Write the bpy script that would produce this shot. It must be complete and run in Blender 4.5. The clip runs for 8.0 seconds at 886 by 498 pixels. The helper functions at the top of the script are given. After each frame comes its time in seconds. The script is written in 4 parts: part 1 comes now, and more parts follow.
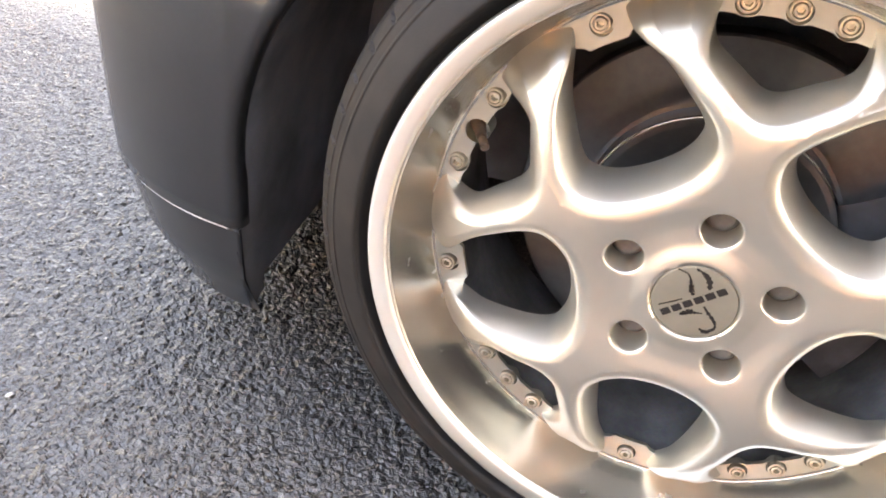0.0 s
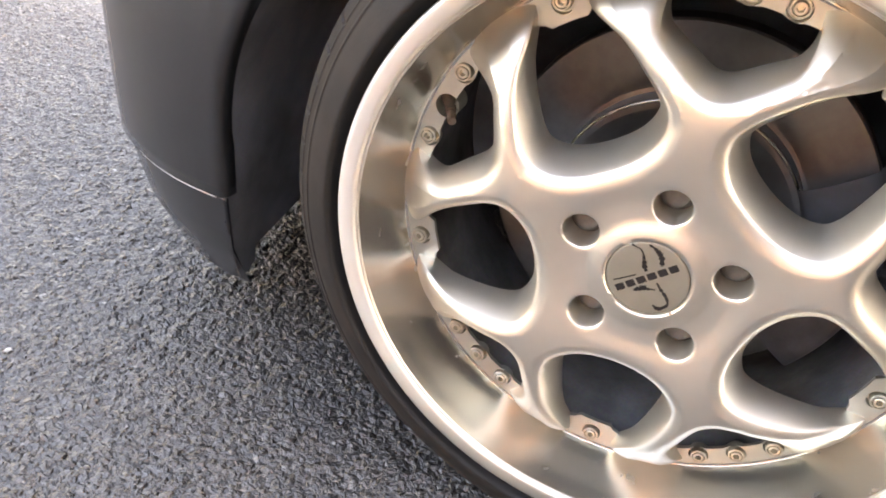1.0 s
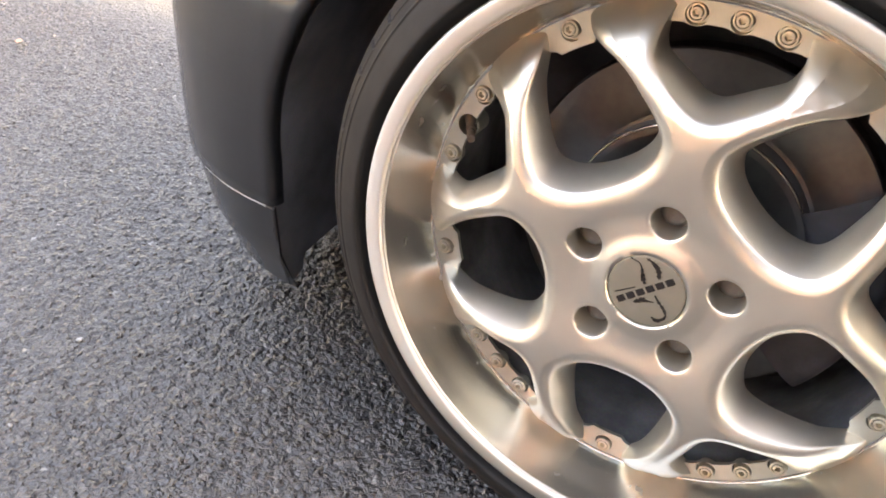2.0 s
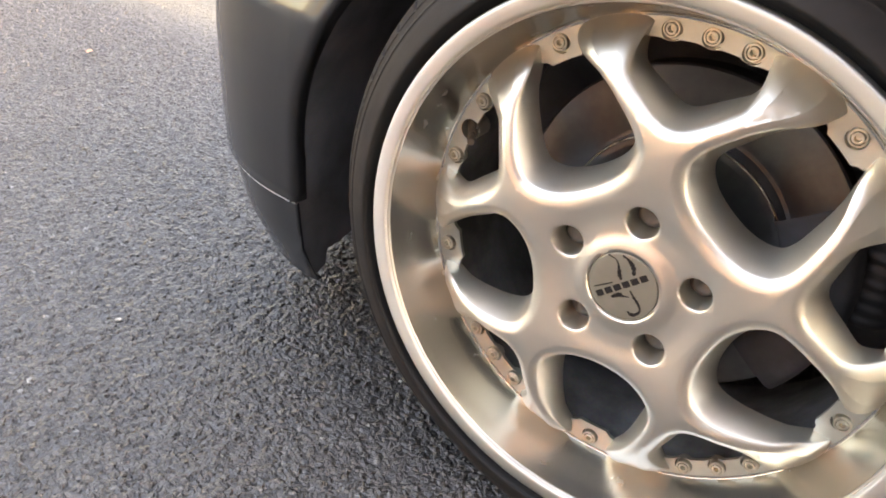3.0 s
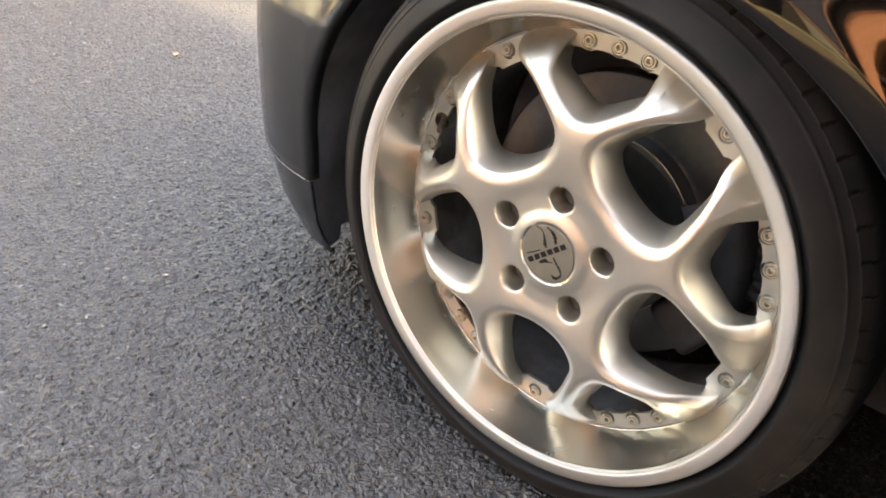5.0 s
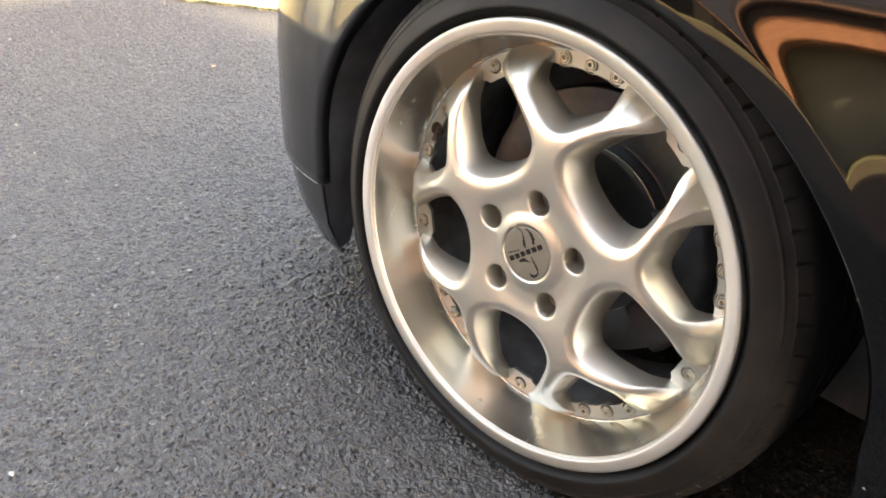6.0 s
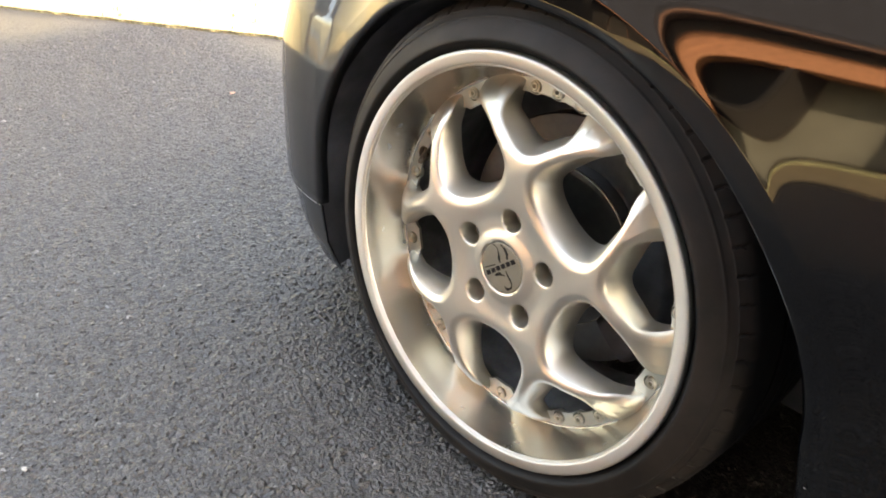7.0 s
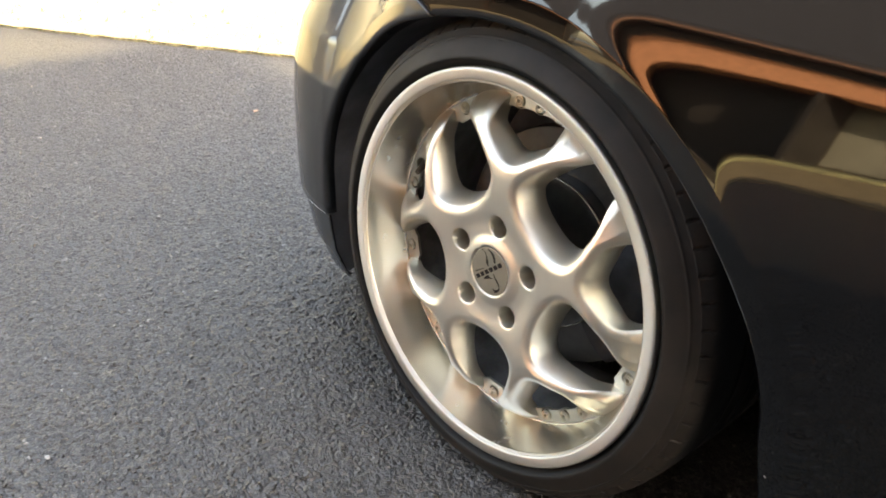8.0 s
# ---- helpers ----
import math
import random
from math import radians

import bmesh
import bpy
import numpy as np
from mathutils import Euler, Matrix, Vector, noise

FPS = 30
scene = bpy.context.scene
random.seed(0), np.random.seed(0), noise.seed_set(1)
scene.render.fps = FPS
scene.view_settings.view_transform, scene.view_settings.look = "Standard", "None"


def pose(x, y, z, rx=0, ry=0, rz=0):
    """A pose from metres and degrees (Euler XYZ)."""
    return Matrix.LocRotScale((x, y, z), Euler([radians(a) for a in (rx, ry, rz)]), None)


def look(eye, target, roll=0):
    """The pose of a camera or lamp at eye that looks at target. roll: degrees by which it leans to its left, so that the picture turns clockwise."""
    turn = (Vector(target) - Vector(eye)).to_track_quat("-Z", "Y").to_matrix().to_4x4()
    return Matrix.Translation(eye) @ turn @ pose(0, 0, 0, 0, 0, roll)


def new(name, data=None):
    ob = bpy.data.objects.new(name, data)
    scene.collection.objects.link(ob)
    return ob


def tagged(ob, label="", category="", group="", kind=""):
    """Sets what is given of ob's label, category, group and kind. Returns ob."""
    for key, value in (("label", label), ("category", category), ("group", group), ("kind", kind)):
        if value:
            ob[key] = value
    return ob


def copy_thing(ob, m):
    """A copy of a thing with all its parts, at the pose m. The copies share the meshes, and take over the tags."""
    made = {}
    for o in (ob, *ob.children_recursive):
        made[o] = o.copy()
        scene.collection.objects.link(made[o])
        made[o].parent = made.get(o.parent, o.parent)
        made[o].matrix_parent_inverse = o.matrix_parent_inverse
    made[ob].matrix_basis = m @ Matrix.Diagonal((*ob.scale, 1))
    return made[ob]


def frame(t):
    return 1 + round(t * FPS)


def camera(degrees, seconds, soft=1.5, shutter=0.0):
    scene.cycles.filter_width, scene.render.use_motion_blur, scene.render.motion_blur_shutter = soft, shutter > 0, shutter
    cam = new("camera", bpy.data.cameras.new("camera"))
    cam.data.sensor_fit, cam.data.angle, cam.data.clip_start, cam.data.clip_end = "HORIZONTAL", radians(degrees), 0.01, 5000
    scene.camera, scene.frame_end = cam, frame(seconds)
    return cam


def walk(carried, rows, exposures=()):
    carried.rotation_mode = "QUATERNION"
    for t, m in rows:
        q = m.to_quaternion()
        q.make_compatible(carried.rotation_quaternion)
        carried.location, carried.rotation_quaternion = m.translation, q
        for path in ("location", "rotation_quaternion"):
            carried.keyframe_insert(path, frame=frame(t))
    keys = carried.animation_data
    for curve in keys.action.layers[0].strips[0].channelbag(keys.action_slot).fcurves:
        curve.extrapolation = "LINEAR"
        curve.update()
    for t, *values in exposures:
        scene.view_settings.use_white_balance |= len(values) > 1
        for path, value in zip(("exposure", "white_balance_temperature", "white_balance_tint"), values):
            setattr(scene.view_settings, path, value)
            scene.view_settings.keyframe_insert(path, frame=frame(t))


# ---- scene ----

# ---- camera ----
cam = camera(55.6, 8.0, soft=1.85)
ROWS = [
    (0.0, -0.0577, -0.5138, 0.6562, 53.750, -5.568, 18.623),
    (0.5, -0.0244, -0.5178, 0.6492, 53.947, -6.141, 20.475),
    (1.0, 0.0116, -0.5246, 0.6490, 54.040, -5.875, 22.412),
    (1.5, 0.0498, -0.5363, 0.6549, 54.869, -5.013, 25.556),
    (2.8, 0.1486, -0.5686, 0.6768, 57.032, -4.072, 32.794),
    (3.0, 0.1657, -0.5761, 0.6768, 57.301, -4.266, 33.521),
    (3.5, 0.2101, -0.5894, 0.6827, 57.530, -4.516, 35.242),
    (4.0, 0.2588, -0.6038, 0.6954, 58.062, -4.618, 36.779),
    (4.5, 0.3089, -0.6152, 0.7081, 57.915, -4.237, 38.725),
    (6.0, 0.4500, -0.6410, 0.7497, 58.981, -3.526, 43.935),
    (6.5, 0.4895, -0.6442, 0.7625, 59.576, -3.357, 44.832),
    (7.0, 0.5317, -0.6495, 0.7752, 60.641, -2.999, 45.817),
    (7.5, 0.5702, -0.6531, 0.7835, 61.269, -2.555, 46.913),
    (8.0, 0.6112, -0.6594, 0.7930, 61.855, -2.180, 47.852),
]
walk(cam, [(r[0], pose(*r[1:])) for r in ROWS], exposures=[(0.0, 4.81, 9900, 22), (1.5, 4.48, 10100, 23), (3.0, 4.22, 10300, 21), (4.5, 4.04, 10400, 20), (6.0, 4.08, 10400, 18), (8.0, 3.83, 10400, 15)])

# ---- light ----
SUN_TO = Vector((0.827, 0.561, 0.0)).normalized()   # level direction towards the sun
SUN_ELEVATION = 27.0
world = bpy.data.worlds.new("sky")
scene.world = world
world.use_nodes = True
wn = world.node_tree
sky = wn.nodes.new("ShaderNodeTexSky")
sky.sky_type, sky.sun_disc = "NISHITA", False
sky.sun_elevation = radians(SUN_ELEVATION)
sky.sun_rotation = math.atan2(SUN_TO.x, SUN_TO.y)
sky.air_density, sky.dust_density = 1.0, 2.2
wn.nodes["Background"].inputs["Strength"].default_value = 0.15
wn.links.new(sky.outputs[0], wn.nodes["Background"].inputs["Color"])
sun = new("sun", bpy.data.lights.new("sun", "SUN"))
sun.data.energy, sun.data.angle, sun.data.color = 4.5, radians(0.5), (1.0, 0.93, 0.80)
sun_way = Vector((SUN_TO.x * math.cos(radians(SUN_ELEVATION)), SUN_TO.y * math.cos(radians(SUN_ELEVATION)), math.sin(radians(SUN_ELEVATION))))
sun.matrix_world = look(sun_way * 20, (0, 0, 0))
tagged(sun, "low warm afternoon sun", "sun")


# ---- materials ----
def mat(name, colour, rough=0.5, metal=0.0, vary=0.15, scale=30.0, bump=0.0, bump_scale=200.0, coat=0.0, aniso=0.0, rough_vary=0.0, second=None, detail=6.0, specular=0.5):
    """A surface with two scales of variation in colour and roughness, and a fine relief."""
    m = bpy.data.materials.new(name)
    m.use_nodes = True
    n, l = m.node_tree.nodes, m.node_tree.links
    b = n["Principled BSDF"]
    pos = n.new("ShaderNodeTexCoord")
    coarse, fine = n.new("ShaderNodeTexNoise"), n.new("ShaderNodeTexNoise")
    coarse.inputs["Scale"].default_value, fine.inputs["Scale"].default_value = scale, bump_scale
    coarse.inputs["Detail"].default_value = detail
    for t in (coarse, fine):
        l.new(pos.outputs["Object"], t.inputs["Vector"])
    ramp = n.new("ShaderNodeValToRGB")
    dark = second or tuple(c * (1 - 2 * vary) for c in colour)
    light = tuple(min(1, c * (1 + vary)) for c in colour)
    ramp.color_ramp.elements[0].position, ramp.color_ramp.elements[0].color = 0.3, (*dark, 1)
    ramp.color_ramp.elements[1].position, ramp.color_ramp.elements[1].color = 0.65, (*light, 1)
    l.new(coarse.outputs["Fac"], ramp.inputs["Fac"])
    mix = n.new("ShaderNodeMix")
    mix.data_type, mix.blend_type = "RGBA", "OVERLAY"
    mix.inputs["Factor"].default_value = vary
    l.new(ramp.outputs["Color"], mix.inputs["A"])
    l.new(fine.outputs["Color"], mix.inputs["B"])
    l.new(mix.outputs["Result"], b.inputs["Base Color"])
    b.inputs["Metallic"].default_value = metal
    b.inputs["Specular IOR Level"].default_value = specular
    b.inputs["Coat Weight"].default_value = coat
    b.inputs["Coat Roughness"].default_value = 0.035
    b.inputs["Coat IOR"].default_value = 1.5
    b.inputs["Anisotropic"].default_value = aniso
    rr = n.new("ShaderNodeMapRange")
    rr.inputs["To Min"].default_value, rr.inputs["To Max"].default_value = max(0.02, rough - rough_vary), rough + rough_vary
    rr.inputs["From Min"].default_value, rr.inputs["From Max"].default_value = 0.3, 0.7
    l.new(coarse.outputs["Fac"], rr.inputs["Value"])
    l.new(rr.outputs["Result"], b.inputs["Roughness"])
    if bump:
        bp = n.new("ShaderNodeBump")
        bp.inputs["Strength"].default_value, bp.inputs["Distance"].default_value = 1.0, bump
        l.new(fine.outputs["Fac"], bp.inputs["Height"])
        l.new(bp.outputs["Normal"], b.inputs["Normal"])
    return m


M_SILVER = mat("silver_wheel_paint", (0.73, 0.67, 0.575), 0.385, 0.92, 0.04, 14, 0.00002, 900, rough_vary=0.012)
M_LIP = mat("brushed_aluminium", (0.58, 0.55, 0.495), 0.30, 0.97, 0.04, 9, 0.00003, 700, rough_vary=0.01, aniso=0.55)


def flange_finish(m):
    """The outer flange is matt, the turned dish inside it brighter."""
    n, l = m.node_tree.nodes, m.node_tree.links
    b = n["Principled BSDF"]
    pos = n.new("ShaderNodeTexCoord")
    flat = n.new("ShaderNodeVectorMath")
    flat.operation = "MULTIPLY"
    flat.inputs[1].default_value = (1, 0, 1)
    l.new(pos.outputs["Object"], flat.inputs[0])
    ln = n.new("ShaderNodeVectorMath")
    ln.operation = "LENGTH"
    l.new(flat.outputs[0], ln.inputs[0])
    rough = n.new("ShaderNodeMapRange")
    rough.inputs["From Min"].default_value, rough.inputs["From Max"].default_value = 0.2305, 0.2330
    rough.inputs["To Min"].default_value, rough.inputs["To Max"].default_value = 0.24, 0.58
    l.new(ln.outputs["Value"], rough.inputs["Value"])
    wear = n.new("ShaderNodeTexNoise")
    wear.inputs["Scale"].default_value, wear.inputs["Detail"].default_value = 60, 8
    l.new(pos.outputs["Object"], wear.inputs["Vector"])
    add = n.new("ShaderNodeMath")
    add.operation = "MULTIPLY_ADD"
    add.inputs[1].default_value = 0.05
    l.new(wear.outputs["Fac"], add.inputs[0])
    l.new(rough.outputs["Result"], add.inputs[2])
    l.new(add.outputs[0], b.inputs["Roughness"])


flange_finish(M_LIP)
M_RING = mat("machined_ring", (0.59, 0.60, 0.54), 0.42, 0.9, 0.06, 30, 0.00003, 900, rough_vary=0.04)
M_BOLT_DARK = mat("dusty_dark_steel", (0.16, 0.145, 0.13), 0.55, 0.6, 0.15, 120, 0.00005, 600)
M_BOLT = mat("zinc_bolt", (0.74, 0.69, 0.58), 0.42, 0.95, 0.15, 200, 0.00003, 900, rough_vary=0.08)


def tyre_rubber():
    """Black rubber beside the rim, with brown road dust colour towards the shoulder."""
    m = mat("tyre_rubber", (0.0085, 0.0082, 0.0082), 0.65, 0.0, 0.2, 22, 0.00015, 500, rough_vary=0.08, specular=0.2)
    n, l = m.node_tree.nodes, m.node_tree.links
    b = n["Principled BSDF"]
    pos = n.new("ShaderNodeTexCoord")
    flat = n.new("ShaderNodeVectorMath")
    flat.operation = "MULTIPLY"
    flat.inputs[1].default_value = (1, 0, 1)
    l.new(pos.outputs["Object"], flat.inputs[0])
    ln = n.new("ShaderNodeVectorMath")
    ln.operation = "LENGTH"
    l.new(flat.outputs[0], ln.inputs[0])
    band = n.new("ShaderNodeMapRange")
    band.interpolation_type = "SMOOTHSTEP"
    band.inputs["From Min"].default_value, band.inputs["From Max"].default_value = 0.2565, 0.2600
    l.new(ln.outputs["Value"], band.inputs["Value"])
    blot = n.new("ShaderNodeTexNoise")
    blot.inputs["Scale"].default_value, blot.inputs["Detail"].default_value = 26, 8
    l.new(pos.outputs["Object"], blot.inputs["Vector"])
    amount = n.new("ShaderNodeMapRange")
    amount.inputs["From Min"].default_value, amount.inputs["From Max"].default_value = 0.3, 0.65
    amount.inputs["To Min"].default_value, amount.inputs["To Max"].default_value = 0.25, 0.75
    l.new(blot.outputs["Fac"], amount.inputs["Value"])
    mul = n.new("ShaderNodeMath")
    mul.operation = "MULTIPLY"
    l.new(band.outputs["Result"], mul.inputs[0])
    l.new(amount.outputs["Result"], mul.inputs[1])
    # dust colour fades out on the tread: the arch's shade painted as darker rubber
    axis = n.new("ShaderNodeSeparateXYZ")
    l.new(pos.outputs["Object"], axis.inputs[0])
    flank = n.new("ShaderNodeMapRange")
    flank.inputs["From Min"].default_value, flank.inputs["From Max"].default_value = 0.007, 0.020
    flank.inputs["To Min"].default_value, flank.inputs["To Max"].default_value = 1.0, 0.06
    l.new(axis.outputs["Y"], flank.inputs["Value"])
    both = n.new("ShaderNodeMath")
    both.operation = "MULTIPLY"
    l.new(mul.outputs[0], both.inputs[0])
    l.new(flank.outputs["Result"], both.inputs[1])
    mul = both
    dust = n.new("ShaderNodeMix")
    dust.data_type = "RGBA"
    dust.inputs["B"].default_value = (0.029, 0.023, 0.0195, 1)
    before = b.inputs["Base Color"].links[0].from_socket
    l.new(mul.outputs[0], dust.inputs["Factor"])
    l.new(before, dust.inputs["A"])
    l.new(dust.outputs["Result"], b.inputs["Base Color"])
    return m


M_TYRE = tyre_rubber()
M_PAINT = mat("black_car_paint", (0.0006, 0.0006, 0.0008), 0.3, 0.0, 0.1, 5, 0.0, coat=1.0, specular=0.0)
M_DUSTY = mat("dusty_black_paint", (0.016, 0.0167, 0.0182), 0.45, 0.0, 0.15, 4, 0.0, coat=0.85, specular=0.2, rough_vary=0.06)
M_PLASTIC = mat("black_plastic", (0.018, 0.018, 0.019), 0.6, 0.0, 0.25, 12, 0.0002, 500)
# liner grey set far above black plastic to stand in for lens haze
M_LINER = mat("haze_lifted_liner", (0.18, 0.19, 0.21), 0.7, 0.0, 0.25, 12, 0.0002, 500)
M_GLASS = mat("tinted_glass", (0.006, 0.007, 0.008), 0.06, 0.0, 0.1, 5, 0.0, coat=1.0)
M_SCUFF = mat("scuffed_edge", (0.62, 0.62, 0.62), 0.5, 0.0, 0.1, 90, 0.0001, 600)
M_CAP = mat("cap_grey", (0.24, 0.21, 0.16), 0.45, 0.4, 0.05, 40, 0.0)
M_MARK = mat("dark_print", (0.022, 0.018, 0.016), 0.75, 0.0, 0.1, 40, 0.0, specular=0.15)
M_VALVE = mat("dusty_rubber", (0.11, 0.075, 0.05), 0.7, 0.0, 0.3, 90, 0.0002, 600)
M_DISC = mat("brake_disc_steel", (0.155, 0.152, 0.15), 0.36, 0.9, 0.06, 90, 0.00005, 400, rough_vary=0.05, aniso=0.85)


def turned(m):
    """Lathe marks run round the axle, so that highlights fan out from it."""
    n, l = m.node_tree.nodes, m.node_tree.links
    way = n.new("ShaderNodeTangent")
    way.direction_type, way.axis = "RADIAL", "Y"
    l.new(way.outputs["Tangent"], n["Principled BSDF"].inputs["Tangent"])


turned(M_DISC)
turned(M_LIP)

# barrel and iron are also lightened a little in place of lens haze
M_BARREL = mat("brake_dusted_alloy", (0.17, 0.17, 0.175), 0.65, 0.2, 0.3, 18, 0.0002, 300, second=(0.06, 0.056, 0.053))
M_IRON = mat("rusty_iron", (0.055, 0.055, 0.06), 0.75, 0.0, 0.2, 40, 0.0003, 300)
M_GRASS = mat("lawn", (0.36, 0.37, 0.20), 0.9, 0.0, 0.3, 9, 0.01, 120)
M_DOOR = mat("dark_stained_timber", (0.020, 0.018, 0.018), 0.6, 0.0, 0.2, 4, 0.001, 60)
M_FASCIA = mat("brown_fascia", (0.30, 0.16, 0.11), 0.6, 0.0, 0.1, 4, 0.0)
M_RIBBED = mat("green_grey_door", (0.10, 0.11, 0.088), 0.6, 0.0, 0.1, 3, 0.0)
M_GREEN = mat("dull_green_door", (0.19, 0.195, 0.165), 0.6, 0.0, 0.1, 3, 0.0)
M_GRAVEL = mat("golden_gravel", (0.25, 0.229, 0.135), 0.9, 0.0, 0.25, 60, 0.01, 150)
M_EARTH = mat("bare_earth", (0.18, 0.145, 0.085), 0.9, 0.0, 0.3, 5, 0.01, 120)
M_STRAW = mat("dry_grass", (0.17, 0.15, 0.06), 0.8, 0.0, 0.3, 40, 0.0)
M_CHIP = mat("pale_stone", (0.34, 0.33, 0.31), 0.7, 0.0, 0.2, 300, 0.0002, 900)
M_RED = mat("dry_leaf", (0.42, 0.24, 0.16), 0.8, 0.0, 0.2, 90, 0.0)


def asphalt():
    """Bitumen with crushed stone: every chip has a tone of its own, and a few are pale."""
    m = bpy.data.materials.new("asphalt")
    m.use_nodes = True
    n, l = m.node_tree.nodes, m.node_tree.links
    b = n["Principled BSDF"]
    pos = n.new("ShaderNodeTexCoord")
    warp = n.new("ShaderNodeTexNoise")
    warp.inputs["Scale"].default_value = 90
    add = n.new("ShaderNodeVectorMath")
    add.operation = "MULTIPLY_ADD"
    add.inputs[1].default_value = (0.012, 0.012, 0.012)
    l.new(pos.outputs["Object"], warp.inputs["Vector"])
    l.new(warp.outputs["Color"], add.inputs[0])
    l.new(pos.outputs["Object"], add.inputs[2])
    tones, heights = [], []
    for scale, most, pale in ((160, 0.066, 0.36), (330, 0.052, 0.22)):
        vo = n.new("ShaderNodeTexVoronoi")
        vo.inputs["Scale"].default_value = scale
        l.new(add.outputs[0], vo.inputs["Vector"])
        sep = n.new("ShaderNodeSeparateColor")
        l.new(vo.outputs["Color"], sep.inputs["Color"])
        ramp = n.new("ShaderNodeValToRGB")
        e = ramp.color_ramp.elements
        e[0].position, e[0].color = 0.0, (0.010, 0.0099, 0.0098, 1)
        e[1].position, e[1].color = 0.90, (most, most * 0.965, most * 0.955, 1)
        for at, c in ((0.985, (0.040, 0.0395, 0.039, 1)), (0.9982, (pale, pale * 0.98, pale * 0.92, 1))):
            k = e.new(at)
            k.color = c
        l.new(sep.outputs["Red"], ramp.inputs["Fac"])
        tones.append(ramp.outputs["Color"])
        heights.append(vo.outputs["Distance"])
    mix = n.new("ShaderNodeMix")
    mix.data_type = "RGBA"
    mix.inputs["Factor"].default_value = 0.5
    l.new(tones[0], mix.inputs["A"])
    l.new(tones[1], mix.inputs["B"])
    # black bitumen in the gaps between the chips
    gaps = n.new("ShaderNodeTexVoronoi")
    gaps.feature = "DISTANCE_TO_EDGE"
    gaps.inputs["Scale"].default_value = 160
    l.new(add.outputs[0], gaps.inputs["Vector"])
    worn = n.new("ShaderNodeTexNoise")
    worn.inputs["Scale"].default_value, worn.inputs["Detail"].default_value = 120, 3
    l.new(pos.outputs["Object"], worn.inputs["Vector"])
    reach = n.new("ShaderNodeMapRange")
    reach.inputs["From Min"].default_value, reach.inputs["From Max"].default_value = 0.38, 0.66
    reach.inputs["To Min"].default_value, reach.inputs["To Max"].default_value = 0.0, 0.24
    l.new(worn.outputs["Fac"], reach.inputs["Value"])
    filled = n.new("ShaderNodeMath")
    filled.operation = "LESS_THAN"
    l.new(gaps.outputs["Distance"], filled.inputs[0])
    l.new(reach.outputs["Result"], filled.inputs[1])
    bitumen = n.new("ShaderNodeMix")
    bitumen.data_type = "RGBA"
    bitumen.inputs["B"].default_value = (0.005, 0.005, 0.005, 1)
    l.new(filled.outputs[0], bitumen.inputs["Factor"])
    l.new(mix.outputs["Result"], bitumen.inputs["A"])
    mix = bitumen
    wide = n.new("ShaderNodeTexNoise")
    wide.inputs["Scale"].default_value = 3.0
    wide.inputs["Detail"].default_value = 5
    l.new(pos.outputs["Object"], wide.inputs["Vector"])
    rng = n.new("ShaderNodeMapRange")
    rng.inputs["From Min"].default_value, rng.inputs["From Max"].default_value = 0.3, 0.7
    rng.inputs["To Min"].default_value, rng.inputs["To Max"].default_value = 0.8, 1.2
    l.new(wide.outputs["Fac"], rng.inputs["Value"])
    tint = n.new("ShaderNodeMix")
    tint.data_type, tint.blend_type = "RGBA", "MULTIPLY"
    tint.inputs["Factor"].default_value = 1.0
    l.new(mix.outputs["Result"], tint.inputs["A"])
    l.new(rng.outputs["Result"], tint.inputs["B"])
    l.new(tint.outputs["Result"], b.inputs["Base Color"])
    b.inputs["Roughness"].default_value = 0.40
    b.inputs["Specular IOR Level"].default_value = 1.0
    b.inputs["Specular Tint"].default_value = (1.0, 0.965, 0.93, 1)
    last = None
    for h, depth in zip(heights, (0.0036, 0.0018)):
        bp = n.new("ShaderNodeBump")
        bp.invert = True
        bp.inputs["Strength"].default_value, bp.inputs["Distance"].default_value = 1.0, depth
        l.new(h, bp.inputs["Height"])
        if last:
            l.new(last.outputs["Normal"], bp.inputs["Normal"])
        last = bp
    l.new(last.outputs["Normal"], b.inputs["Normal"])
    return m


M_ASPHALT = asphalt()
M_BRICK = mat("red_brick", (0.50, 0.23, 0.135), 0.85, 0.0, 0.2, 12, 0.002, 60)
M_ROOF = mat("dark_roof_tile", (0.024, 0.027, 0.038), 0.8, 0.0, 0.2, 6, 0.002, 40)
M_RENDER = mat("pale_render", (0.55, 0.5, 0.42), 0.9, 0.0, 0.1, 5, 0.002, 60)


# ---- building helpers ----
def mesh_object(name, verts, faces, material, parent=None, label="", smooth=True, m=None):
    me = bpy.data.meshes.new(name)
    me.from_pydata([tuple(v) for v in verts], [], faces)
    if smooth:
        me.shade_smooth()
        me.set_sharp_from_angle(angle=radians(42))
    me.materials.append(material)
    ob = new(name, me)
    if parent:
        ob.parent = parent
    if m:
        ob.matrix_basis = m
    if label:
        tagged(ob, label)
    return ob


def part(name, bm, material, parent, label="", smooth=False, m=None):
    bmesh.ops.recalc_face_normals(bm, faces=bm.faces)
    me = bpy.data.meshes.new(name)
    bm.to_mesh(me)
    bm.free()
    if smooth:
        me.shade_smooth()
        me.set_sharp_from_angle(angle=radians(42))
    me.materials.append(material)
    ob = new(name, me)
    ob.parent = parent
    if m:
        ob.matrix_basis = m
    if label:
        tagged(ob, label)
    return ob


def grid_faces(rows, cols, wrap=False):
    out = []
    for i in range(rows - 1):
        for j in range(cols if wrap else cols - 1):
            k = (j + 1) % cols
            out.append((i * cols + j, i * cols + k, (i + 1) * cols + k, (i + 1) * cols + j))
    return out


